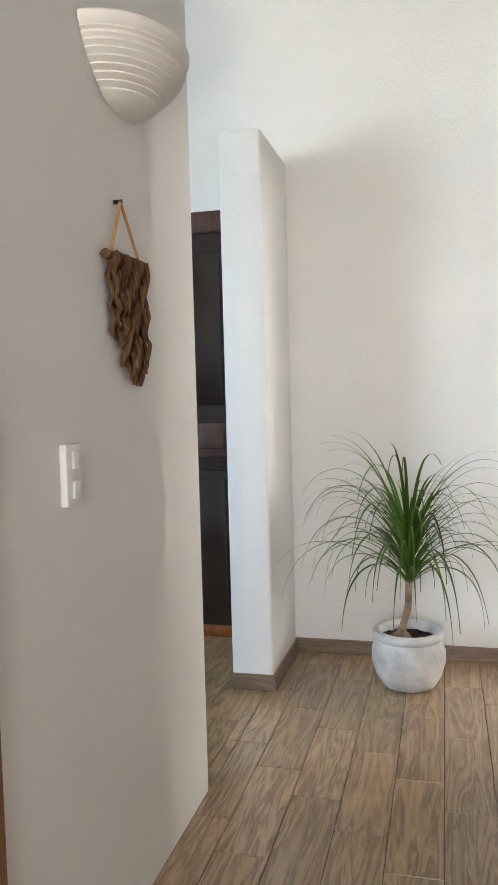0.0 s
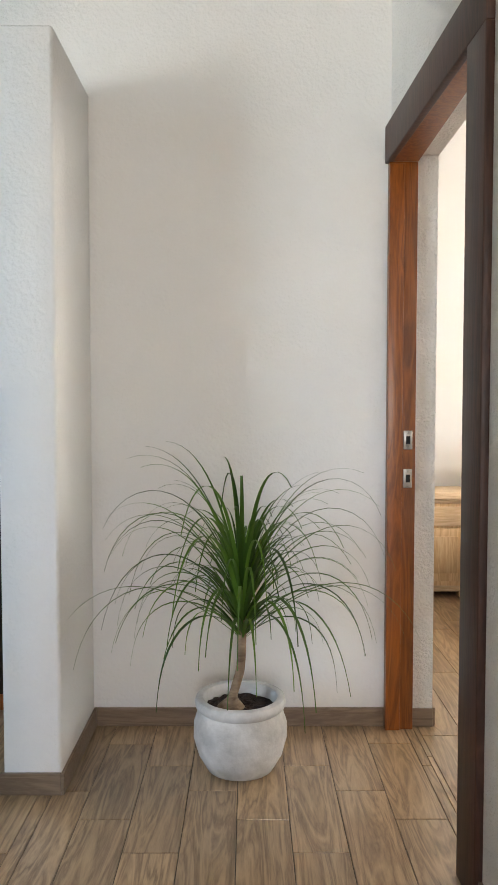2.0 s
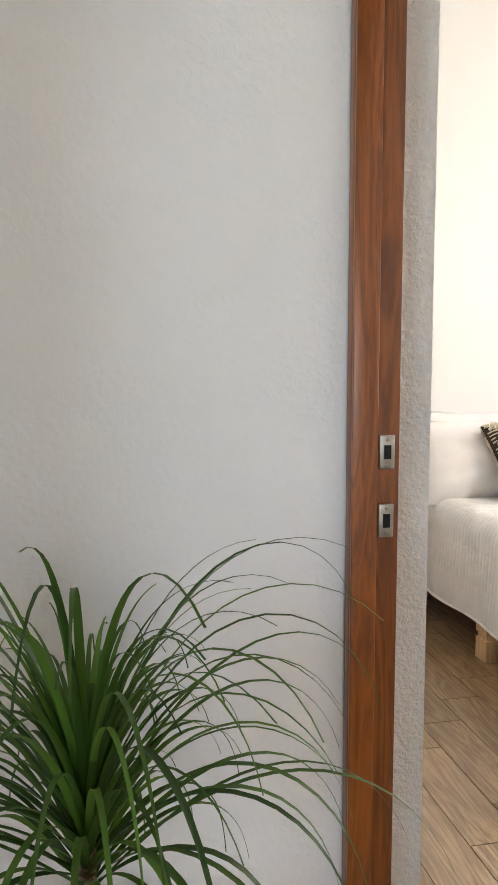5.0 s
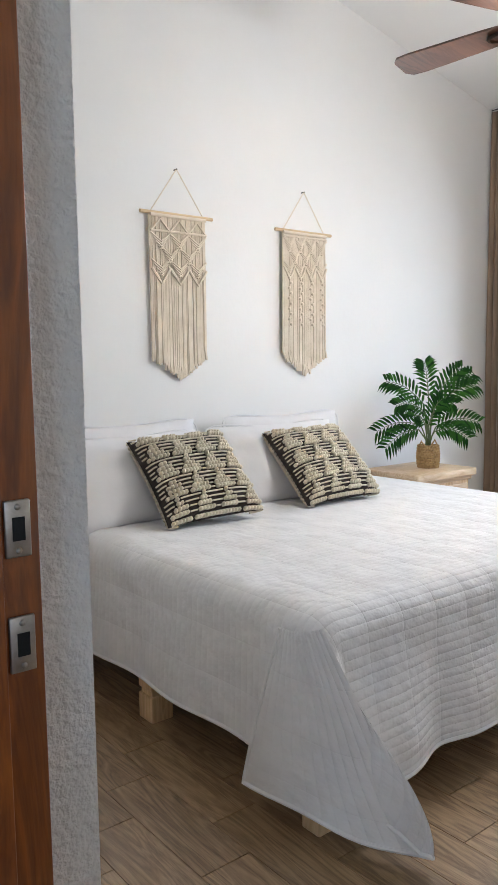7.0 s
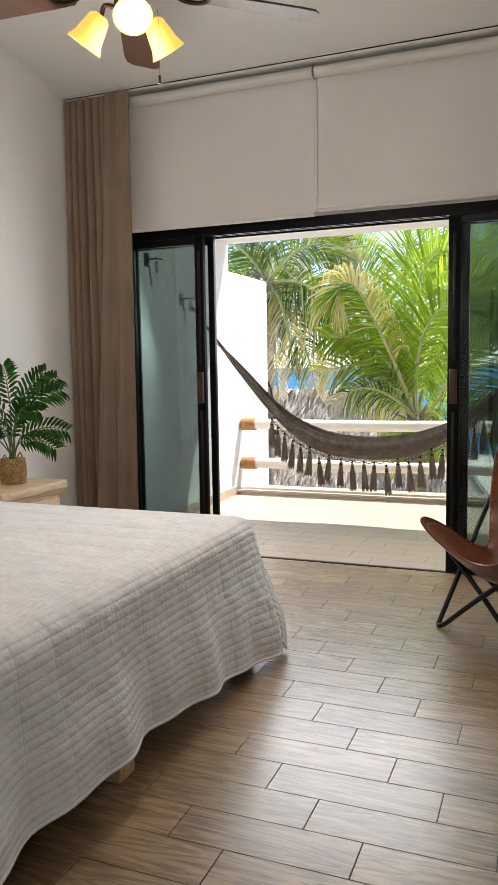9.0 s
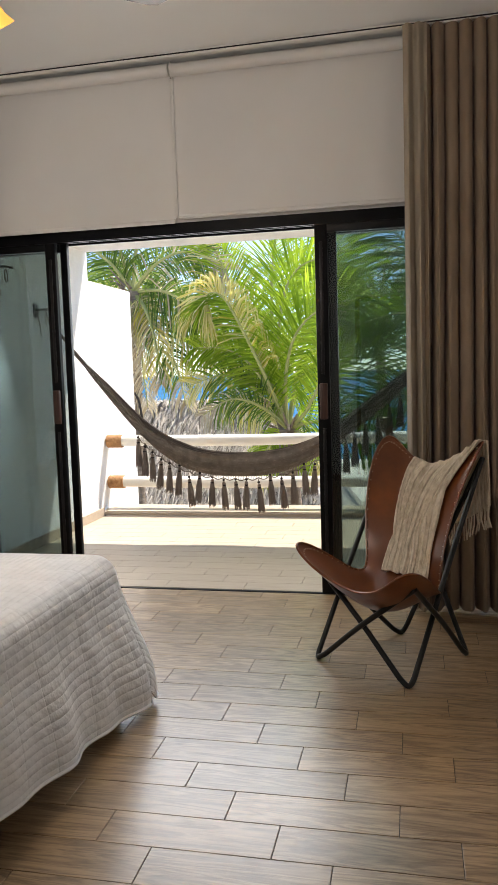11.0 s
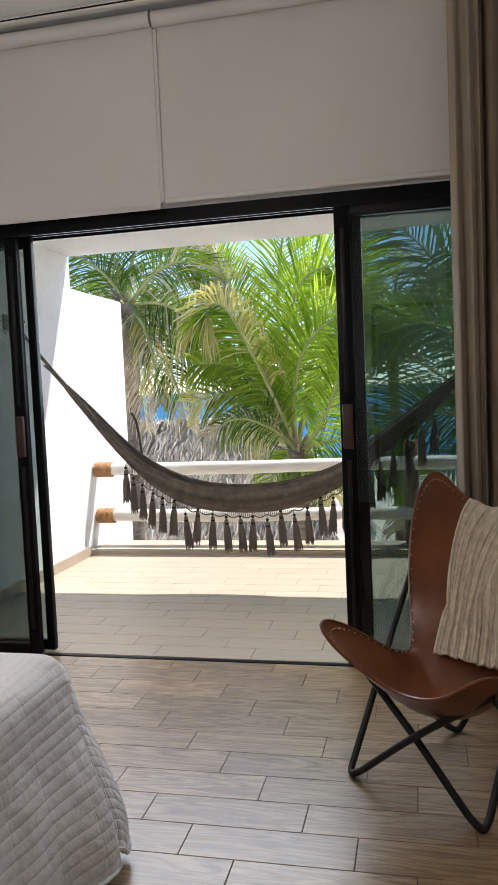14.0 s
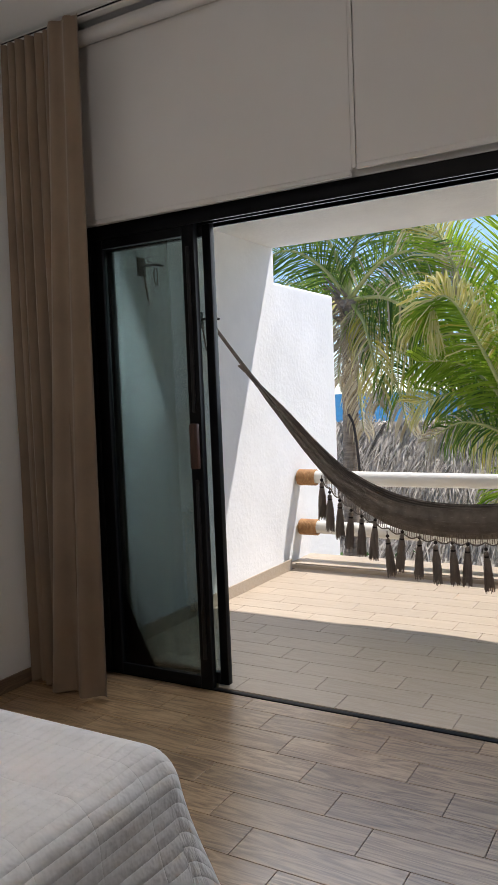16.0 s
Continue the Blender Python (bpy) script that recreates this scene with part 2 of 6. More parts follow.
M_SEA = rough_paint("turquoise_sea", (0.005, 0.075, 0.17), (0.010, 0.13, 0.25), 0.03, 0.55, 0.6, 0.9, 0.3, stretch=(1, 0.3, 1))
M_SEA.node_tree.nodes["Principled BSDF"].inputs["Specular IOR Level"].default_value = 0.12
M_BLACK.node_tree.nodes["Principled BSDF"].inputs["Specular IOR Level"].default_value = 0.12
M_IRON.node_tree.nodes["Principled BSDF"].inputs["Specular IOR Level"].default_value = 0.25
M_BRONZE.node_tree.nodes["Principled BSDF"].inputs["Specular IOR Level"].default_value = 0.2
M_FERN.node_tree.nodes["Principled BSDF"].inputs["Specular IOR Level"].default_value = 0.15
M_TILE.node_tree.nodes["Principled BSDF"].inputs["Specular IOR Level"].default_value = 0.8
M_TILE.node_tree.nodes["Principled BSDF"].inputs["Coat IOR"].default_value = 1.7
M_HAMCORD = rough_paint("grey_brown_cord", (0.21, 0.165, 0.13), (0.34, 0.275, 0.225), 15, 0.95, 1.0, 200, 0.004)
M_BUSH = leaf_mat("bush_leaves", (0.04, 0.10, 0.015), (0.12, 0.24, 0.03), 3, 0.35)


def quilt_material():
    """White quilt: long stitched channels one way, fine cords the other, by the cloth's own metres."""
    m, nt, b = material("white_quilt")
    uv = nt.nodes.new("ShaderNodeUVMap")
    sep = nt.nodes.new("ShaderNodeSeparateXYZ")
    nt.links.new(uv.outputs[0], sep.inputs[0])

    def wave(axis, period, power):
        a = node(nt, "ShaderNodeMath", operation="MULTIPLY")
        nt.links.new(sep.outputs[axis], a.inputs[0])
        a.inputs[1].default_value = math.pi / period
        s = node(nt, "ShaderNodeMath", operation="SINE")
        nt.links.new(a.outputs[0], s.inputs[0])
        ab = node(nt, "ShaderNodeMath", operation="ABSOLUTE")
        nt.links.new(s.outputs[0], ab.inputs[0])
        p = node(nt, "ShaderNodeMath", operation="POWER")
        nt.links.new(ab.outputs[0], p.inputs[0])
        p.inputs[1].default_value = power
        return p.outputs[0]

    seams, cords = wave(0, 0.145, 0.18), wave(1, 0.028, 0.6)
    puff = node(nt, "ShaderNodeTexNoise", i_Scale=9.0, i_Detail=4.0)
    nt.links.new(uv.outputs[0], puff.inputs[0])
    one = node(nt, "ShaderNodeBump", i_Strength=0.42, i_Distance=0.007)
    nt.links.new(seams, one.inputs["Height"])
    two = node(nt, "ShaderNodeBump", i_Strength=0.5, i_Distance=0.005)
    nt.links.new(cords, two.inputs["Height"])
    nt.links.new(one.outputs[0], two.inputs["Normal"])
    three = node(nt, "ShaderNodeBump", i_Strength=0.5, i_Distance=0.04)
    nt.links.new(puff.outputs[0], three.inputs["Height"])
    nt.links.new(two.outputs[0], three.inputs["Normal"])
    nt.links.new(three.outputs[0], b.inputs["Normal"])
    nt.links.new(ramp(nt, puff.outputs[0], [(0.3, (0.72, 0.71, 0.71)), (0.7, (0.80, 0.79, 0.79))]), b.inputs["Base Color"])
    b.inputs["Roughness"].default_value, b.inputs["Sheen Weight"].default_value = 0.85, 0.15
    return m


M_QUILT = quilt_material()

# ---- building blocks ----


def put(name, bm, mat, smooth=False):
    me = bpy.data.meshes.new(name)
    bmesh.ops.recalc_face_normals(bm, faces=bm.faces)
    if smooth:
        for f in bm.faces:
            f.smooth = True
    bm.to_mesh(me)
    bm.free()
    for one in mat if isinstance(mat, (list, tuple)) else [mat]:
        me.materials.append(one)
    if smooth:
        me.set_sharp_from_angle(angle=radians(50))
    return new(name, me)


def structure(name, bm, mat, label, smooth=False):
    return tagged(put(name, bm, mat, smooth), label, name.split("_")[0], kind="structure")


def thing(name, place, label, category, group="", turn=0.0):
    ob = new(name)
    ob.empty_display_size = 0.1
    ob.matrix_basis = pose(*place, 0, 0, turn)
    return tagged(ob, label, category, group)


def part(name, bm, mat, parent, label="", smooth=True):
    """One mesh under a thing or a part, in that parent's own coordinates."""
    ob = put(name, bm, mat, smooth)
    ob.parent = parent
    return tagged(ob, label) if label else ob


def box(bm, x0, x1, y0, y1, z0, z1, bevel=0.0, mat=0):
    m = Matrix.LocRotScale(((x0 + x1) / 2, (y0 + y1) / 2, (z0 + z1) / 2), None, (x1 - x0, y1 - y0, z1 - z0))
    vs = bmesh.ops.create_cube(bm, size=1, matrix=m)["verts"]
    faces = {f for v in vs for f in v.link_faces}
    if bevel:
        es = {e for v in vs for e in v.link_edges}
        out = bmesh.ops.bevel(bm, geom=list(es), offset=bevel, segments=2, profile=0.5, affect="EDGES", clamp_overlap=True)
        faces = set(out["faces"]) | {f for f in faces if f.is_valid}
    for f in faces:
        f.material_index = mat
    return bm


def boxed(*args, bevel=0.0):
    return box(bmesh.new(), *args, bevel=bevel)


def tube(bm, pts, r, sides=8, closed=False, mat=0, caps=True):
    """A round rod along points; r is one radius or one for each point."""
    pts = [Vector(p) for p in pts]
    n = len(pts)
    rs = r if isinstance(r, (list, tuple)) else [r] * n
    rings, side = [], None
    for i, p in enumerate(pts):
        a = pts[(i - 1) % n] if closed or i else p
        b = pts[(i + 1) % n] if closed or i < n - 1 else p
        d = (b - a).normalized()
        if side is None:
            side = d.orthogonal().normalized()
        side = (side - d * side.dot(d)).normalized()
        up = d.cross(side)
        rings.append([bm.verts.new(p + (side * math.cos(k * math.tau / sides) + up * math.sin(k * math.tau / sides)) * rs[i]) for k in range(sides)])
    for i in range(n if closed else n - 1):
        a, b = rings[i], rings[(i + 1) % n]
        for k in range(sides):
            f = bm.faces.new((a[k], a[(k + 1) % sides], b[(k + 1) % sides], b[k]))
            f.material_index = mat
    if caps and not closed:
        for ring in (rings[0], rings[-1]):
            bm.faces.new(ring).material_index = mat
    return bm


def lathe(bm, profile, segs=32, at=(0, 0, 0), mat=0):
    """A body turned round the z axis from (radius, height) pairs."""
    at = Vector(at)
    rings = []
    for r, z in profile:
        if r < 1e-6:
            rings.append([bm.verts.new(at + Vector((0, 0, z)))])
        else:
            rings.append([bm.verts.new(at + Vector((r * math.cos(k * math.tau / segs), r * math.sin(k * math.tau / segs), z))) for k in range(segs)])
    for a, b in zip(rings, rings[1:]):
        for k in range(segs):
            quad = [a[k % len(a)], a[(k + 1) % len(a)], b[(k + 1) % len(b)], b[k % len(b)]]
            bm.faces.new(list(dict.fromkeys(quad))).material_index = mat
    return bm


def surface(bm, nu, nv, f, uv=None, thick=0.0, mat=0):
    """A sheet from f(u, v), u and v from 0 to 1; uv gives cloth coordinates; thick closes it into a body."""
    layer = bm.loops.layers.uv.verify() if uv else None
    grid = [[bm.verts.new(f(i / nu, j / nv)) for j in range(nv + 1)] for i in range(nu + 1)]
    made = []
    for i in range(nu):
        for j in range(nv):
            face = bm.faces.new((grid[i][j], grid[i + 1][j], grid[i + 1][j + 1], grid[i][j + 1]))
            face.material_index = mat
            made.append(face)
            if uv:
                for loop, (a, b) in zip(face.loops, ((i, j), (i + 1, j), (i + 1, j + 1), (i, j + 1))):
                    loop[layer].uv = uv(a / nu, b / nv)
    if thick:
        bm.normal_update()
        bmesh.ops.solidify(bm, geom=made, thickness=thick)
    return bm


def smoothstep(a, b, x):
    t = min(1.0, max(0.0, (x - a) / (b - a)))
    return t * t * (3 - 2 * t)


def spline(pts, steps=8, closed=False):
    """Points along a smooth curve through pts."""
    pts = [Vector(p) for p in pts]
    n, out = len(pts), []
    for i in range(n if closed else n - 1):
        p = [pts[(i + k) % n] if closed else pts[min(n - 1, max(0, i + k))] for k in (-1, 0, 1, 2)]
        for s in range(steps):
            t = s / steps
            out.append(0.5 * (2 * p[1] + (p[2] - p[0]) * t + (2 * p[0] - 5 * p[1] + 4 * p[2] - p[3]) * t * t + (3 * p[1] - p[0] - 3 * p[2] + p[3]) * t ** 3))
    return out if closed else out + [pts[-1]]


# ---- the large structure ----
END, HALL_L, HALL_R, BED_W = 4.045, -0.447, 0.667, 0.836   # end wall of the hall, its sides, west wall of the bedroom
HEAD, WIN, SOUTH = 6.325, 5.27, 2.30                       # headboard wall, window wall, south wall of the bedroom


def roof(x):
    return 2.965 + 0.215 * (5.05 - x) if x < 5.05 else 2.965


def slope_box(bm, x0, x1, y0, y1, z0, grow=0.0):
    """A wall whose top follows the sloping ceiling."""
    zs = roof(x0) + grow, roof(x1) + grow
    v = [bm.verts.new(p) for p in ((x0, y0, z0), (x1, y0, z0), (x1, y1, z0), (x0, y1, z0), (x0, y0, zs[0]), (x1, y0, zs[1]), (x1, y1, zs[1]), (x0, y1, zs[0]))]
    for q in ((3, 2, 1, 0), (4, 5, 6, 7), (0, 1, 5, 4), (1, 2, 6, 5), (2, 3, 7, 6), (3, 0, 4, 7)):
        bm.faces.new([v[i] for i in q])
    return bm


structure("wall_hall_end", slope_box(bmesh.new(), -0.602, HALL_R, END, END + 0.15, 0), M_WALL, "white stucco wall at the end of the hall")
bm = slope_box(bmesh.new(), -4.0, -1.62, 4.19, 4.34, 0)
slope_box(bm, -1.62, -0.602, 4.19, 4.34, 2.15)
structure("wall_front_door", bm, M_WALL, "white wall round the dark wooden door")
# the left wall of the hall, its free end rounded over
bm = bmesh.new()
nose = [(-0.60 + 0.0765 - 0.0765 * math.cos(k * math.pi / 20), 2.706 + 0.066 * math.sin(k * math.pi / 20)) for k in range(21)]
plan = [(HALL_L, -2.5), (-0.60, -2.5)] + nose
low, high = ([bm.verts.new((x, y, z)) for x, y in plan] for z in (0, 4.6))
bm.faces.new(low)
bm.faces.new(high)
for k in range(len(plan)):
    j = (k + 1) % len(plan)
    bm.faces.new((low[k], low[j], high[j], high[k]))
structure("wall_hall_side", bm, M_SMOOTH, "smooth white wall with a rounded free end", True)
structure("wall_stub", boxed(-0.597, -0.419, 3.54, END, 0.0, 2.304, bevel=0.012), M_WALL, "white stucco stub wall shorter than the ceiling", True)
# the wall between hall and bedroom, with its doorway
# whose hall face runs a little askew, wider towards the living room
SKEW, NEAR = 0.0409, 3.107


def askew(bm):
    """Leans the hall side of a piece of this wall out of square with the end wall."""
    for v in bm.verts:
        if v.co.x < 0.72:
            v.co.x += SKEW * (4.036 - v.co.y)
    return bm


bm = askew(slope_box(bmesh.new(), HALL_R, BED_W, NEAR, 4.036, 2.085))
slope_box(bm, HALL_R + SKEW * (4.036 - NEAR), BED_W, -2.5, NEAR, 0)
slope_box(bm, HALL_R, BED_W, 4.036, HEAD + 0.15, 0)
structure("wall_bedroom_west", bm, M_STUCCO, "white stucco wall with the bedroom doorway")
structure("wall_headboard", slope_box(bmesh.new(), BED_W, WIN, HEAD, HEAD + 0.15, 0), M_SMOOTH, "white wall behind the bed")
structure("wall_bedroom_south", slope_box(bmesh.new(), BED_W, WIN, SOUTH - 0.15, SOUTH, 0), M_SMOOTH, "plain white bedroom wall")
bm = boxed(WIN, WIN + 0.17, SOUTH - 0.15, HEAD + 0.15, 2.125, 2.965)
box(bm, WIN, WIN + 0.17, 6.10, HEAD + 0.15, 0, 2.125)
box(bm, WIN, WIN + 0.17, SOUTH - 0.15, 2.55, 0, 2.125)
structure("wall_window", bm, M_SMOOTH, "white wall above the sliding glass doors")
# unseen living room and stairwell behind the camera, openings assumed for the lamps
bm = boxed(-4.15, -4.0, -2.65, -0.1, 0, 5.0)
box(bm, -4.15, -4.0, 1.9, 4.34, 0, 5.0)
box(bm, -4.15, -4.0, -0.1, 1.9, 0, 1.2)
box(bm, -4.15, -4.0, -0.1, 1.9, 3.0, 5.0)
structure("wall_west", bm, M_SMOOTH, "unseen plain white outer wall with an assumed window opening")
bm = boxed(-4.0, -0.20, -2.65, -2.5, 0, 5.0)
box(bm, 0.65, BED_W, -2.65, -2.5, 0, 5.0)
box(bm, -0.20, 0.65, -2.65, -2.5, 0, 1.05)
box(bm, -0.20, 0.65, -2.65, -2.5, 2.6, 5.0)
structure("wall_south", bm, M_SMOOTH, "unseen plain white outer wall with an assumed window opening")
bm = bmesh.new()
v = [bm.verts.new(p) for x in (-4.15, 5.05, 5.44) for p in ((x, -2.65, roof(x)), (x, 6.48, roof(x)), (x, -2.65, roof(x) + 0.2), (x, 6.48, roof(x) + 0.2))]
for i in (0, 4):
    for q in ((i, i + 4, i + 5, i + 1), (i + 2, i + 3, i + 7, i + 6), (i, i + 2, i + 6, i + 4), (i + 1, i + 5, i + 7, i + 3)):
        bm.faces.new([v[k] for k in q])
bm.faces.new([v[k] for k in (0, 1, 3, 2)])
bm.faces.new([v[k] for k in (8, 10, 11, 9)])
structure("ceiling", bm, M_SMOOTH, "smooth white ceiling that slopes down to the window")
FLOORS = {}
for name, x0, x1, y0, y1, label in (("floor_hall", -4.0, 0.76, -2.5, 4.34, "brown wood-look tile floor of the hall"), ("floor_bedroom", 0.76, 5.30, SOUTH - 0.1, 6.45, "brown wood-look tile floor of the bedroom"), ("floor_terrace", 5.335, 7.62, 1.2, 6.22, "pale sunlit wood-look tile floor of the terrace")):
    FLOORS[name] = structure(name, boxed(x0, x1, y0, y1, -0.16, -0.004), M_GROUT, label)

# baseboards of tile
bb = [("baseboard", (-0.419, HALL_R, END - 0.011, END)), ("baseboard", (0.76, BED_W, 4.026, 4.036)), ("baseboard", (-0.419, -0.408, 3.53, END - 0.011)), ("baseboard", (-0.608, -0.419, 3.529, 3.54)),
      ("baseboard", (HALL_R + 0.027, HALL_R + 0.038, -2.5, NEAR - 0.105)), ("baseboard", (BED_W, WIN, HEAD - 0.011, HEAD)), ("baseboard", (BED_W, BED_W + 0.011, 4.036, HEAD - 0.011)), ("baseboard", (BED_W, BED_W + 0.011, SOUTH, NEAR)), ("baseboard", (BED_W + 0.011, WIN, SOUTH, SOUTH + 0.011))]
for name, (x0, x1, y0, y1) in bb:
    ob = structure(name, boxed(x0, x1, y0, y1, 0.0, 0.068, bevel=0.002), M_BASEBOARD, "brown tile baseboard along the wall")

# ---- doorway between hall and bedroom ----
def doorway():
    d = thing("door_frame_1", (0, 0, 0), "varnished red-brown wooden door frame with dark casing", "door frame")
    d["kind"] = "structure"
    part("jamb", boxed(0.655, 0.757, 4.006, 4.036, 0, 2.055, bevel=0.002), M_JAMB, d, "red-brown varnished wooden jamb")
    part("stop", boxed(0.655, 0.708, 3.996, 4.006, 0, 2.045, bevel=0.002), M_JAMB, d)
    part("jamb", boxed(0.712, 0.757, NEAR, NEAR + 0.03, 0, 2.055, bevel=0.002), M_JAMB, d)
    part("head", askew(boxed(0.655, 0.757, NEAR + 0.03, 4.006, 2.055, 2.085)), M_JAMB, d)
    part("casing", askew(boxed(0.642, HALL_R, NEAR - 0.105, 4.03, 2.052, 2.185, bevel=0.004)), M_CASING, d, "dark brown header casing")
    part("casing", askew(boxed(0.642, HALL_R, NEAR - 0.105, NEAR + 0.028, 0, 2.052, bevel=0.004)), M_CASING, d)
    for z in (0.926, 1.065):
        p = part("strike_plate", boxed(0.713, 0.745, 4.0, 4.006, z - 0.034, z + 0.034, bevel=0.002), M_STEEL, d, "worn steel strike plate")
        part("latch_hole", boxed(0.722, 0.737, 3.9988, 4.0005, z - 0.014, z + 0.014), M_DARKHOLE, p)
        for dz in (-0.026, 0.026):
            b = bmesh.new()
            bmesh.ops.create_uvsphere(b, u_segments=8, v_segments=5, radius=0.004, matrix=pose(0.729, 4.0, z + dz) @ Matrix.Diagonal((1, 0.5, 1, 1)))
            part("screw", b, M_STEEL, p)
doorway()


def panel_door():
    d = thing("door_1", (-1.09, 4.19, 0), "closed almost black panelled wooden door with glossy varnish", "door")
    d["kind"] = "structure"
    part("casing", boxed(-0.53, -0.40, -0.02, 0.05, 0, 2.15, bevel=0.003), M_DOOR, d)
    part("casing", boxed(0.40, 0.485, -0.02, 0.05, 0, 2.15, bevel=0.003), M_DOOR, d)
    part("casing", boxed(-0.40, 0.40, -0.02, 0.05, 2.05, 2.15, bevel=0.003), M_CASING, d, "dark red-brown header")
    part("leaf", boxed(-0.40, 0.40, 0.005, 0.05, 0.06, 2.05), M_DOOR, d)
    part("threshold", boxed(-0.40, 0.40, -0.01, 0.05, 0.0, 0.06, bevel=0.004), M_JAMB, d, "red-brown threshold")
    for x0, x1 in ((-0.34, -0.03), (0.03, 0.34)):
        for z0, z1 in ((0.12, 0.86), (0.93, 1.10), (1.19, 1.95)):
            p = part("panel", boxed(x0, x1, -0.006, 0.006, z0, z1, bevel=0.005), M_CASING if z0 == 0.93 else M_DOOR, d)
            part("panel_field", boxed(x0 + 0.04, x1 - 0.04, -0.016, -0.005, z0 + 0.04, z1 - 0.04, bevel=0.006), M_CASING if z0 == 0.93 else M_DOOR, p)
    return d
panel_door()
d2 = thing("door_2", (HALL_L, 1.2, 0), "dark red-brown wooden door frame in the hall wall", "door")
d2["kind"] = "structure"
part("casing", boxed(0, 0.018, 0.28, 0.385, 0, 2.12, bevel=0.003), M_JAMB, d2)
part("casing", boxed(0, 0.018, -0.42, -0.33, 0, 2.12, bevel=0.003), M_JAMB, d2)
part("casing", boxed(0, 0.018, -0.33, 0.28, 2.03, 2.12, bevel=0.003), M_JAMB, d2)
part("leaf", boxed(0, 0.010, -0.33, 0.28, 0, 2.03), M_JAMB, d2)

# ---- sliding glass doors ----
FX = 5.31
def sliding_doors():
    d = thing("sliding_door", (FX, 4.7, 0), "black aluminium sliding glass doors, open in the middle", "sliding door")
    d["kind"] = "structure"
    part("head_track", box(box(box(boxed(-0.03, 0.10, -2.15, 1.40, 2.09, 2.125), -0.03, -0.022, -2.15, 1.40, 2.062, 2.09), 0.03, 0.038, -2.15, 1.40, 2.066, 2.09), 0.092, 0.10, -2.15, 1.40, 2.062, 2.09), M_BLACK, d, smooth=False)
    part("floor_track", boxed(-0.008, 0.018, -2.15, 1.40, -0.004, 0.002, bevel=0.001), M_BLACK, d)
    part("side_jamb", boxed(-0.03, 0.10, 1.33, 1.40, 0.006, 2.062, bevel=0.003), M_BLACK, d)
    part("side_jamb", boxed(-0.03, 0.10, -2.15, -2.08, 0.006, 2.062, bevel=0.003), M_BLACK, d)

    def leaf(x, y0, y1, stile, rail, handle=0):
        s = part("sash", boxed(x, x + 0.035, y0, y0 + stile, 0.008, 2.088, bevel=0.003), M_BLACK, d)
        part("stile", boxed(x, x + 0.035, y1 - stile, y1, 0.008, 2.088, bevel=0.003), M_BLACK, s)
        part("top_rail", boxed(x + 0.001, x + 0.034, y0 + stile, y1 - stile, 2.02, 2.088, bevel=0.003), M_BLACK, s)
        part("bottom_rail", boxed(x + 0.001, x + 0.034, y0 + stile, y1 - stile, 0.008, 0.008 + rail, bevel=0.003), M_BLACK, s)
        pane = part("pane", boxed(x + 0.014, x + 0.02, y0 + stile, y1 - stile, 0.008 + rail, 2.02), M_GLASS, s, "grey tinted glass pane", smooth=False)
        pane.visible_shadow = False
        if handle:
            y = y0 + stile / 2 if handle < 0 else y1 - stile / 2
            part("handle", boxed(x - 0.022, x, y - 0.022, y + 0.022, 1.0, 1.2, bevel=0.006), M_CASING, s, "dark brown pull handle")
            part("latch", boxed(x + 0.035, x + 0.05, y - 0.015, y + 0.015, 1.0, 1.2, bevel=0.004), M_STEEL, s)
            for z0, z1 in ((0.14, 0.95), (1.25, 1.97)):
                part("pull_profile", boxed(x - 0.007, x, y - 0.009, y + 0.009, z0, z1, bevel=0.003), M_IRON, s)
        return s
    leaf(-0.022, 0.755, 1.33, 0.062, 0.05, -1)
    leaf(0.045, 0.712, 1.32, 0.042, 0.05)
    leaf(-0.022, -2.08, -0.778, 0.068, 0.05, 1)
    leaf(0.045, -2.0, -0.828, 0.062, 0.05)
sliding_doors()


def roller_blind(y0, y1, bottom, label, x=5.19):
    b = thing("roller_blind", (x, (y0 + y1) / 2, 2.93), label, "roller blind", "blinds over the glass doors")
    h = (y1 - y0) / 2
    part("roll", tube(bmesh.new(), [(-0.034, -h, -0.022), (-0.034, h, -0.022)], 0.033, 20), M_BLIND, b)
    part("cloth", boxed(-0.0005, 0.0015, -h + 0.005, h - 0.005, bottom - 2.93 + 0.012, -0.01), M_BLIND, b)
    if y0 > 4.6:
        # added strip in blind colour behind the gap, so it doesn't read dark
        part("gap_filler", boxed(0.003, 0.006, -h - 0.012, -h + 0.008, bottom - 2.93 + 0.03, -0.05), M_BLIND, b)
    part("hem_bar", boxed(-0.006, 0.006, -h + 0.005, h - 0.005, bottom - 2.93, bottom - 2.93 + 0.022, bevel=0.004), M_BLIND, b)
    part("bracket", boxed(-0.02, 0.05, h, h + 0.004, -0.05, 0.03, bevel=0.001), M_PLASTIC, b)
    part("bracket", boxed(-0.02, 0.05, -h - 0.008, -h, -0.05, 0.03, bevel=0.003), M_PLASTIC, b)
    part("chain", tube(bmesh.new(), [(-0.01, -h - 0.012 if y0 < 4.6 else -h - 0.002, 0.02), (-0.022, -h - 0.012 if y0 < 4.6 else -h - 0.002, -0.02), (-0.012, -h - 0.012 if y0 < 4.6 else -h - 0.002, -0.06)], 0.003, 6), M_STEEL, b)
roller_blind(4.6735, 6.02, 2.105, "off-white roller blind, half let down over the glass")
roller_blind(3.10, 4.6645, 2.128, "off-white roller blind hanging a little higher", 5.197)
rail = thing("curtain_rail", (5.09, 4.4, 2.965), "white curtain rail with a dark slot on the ceiling", "curtain rail")
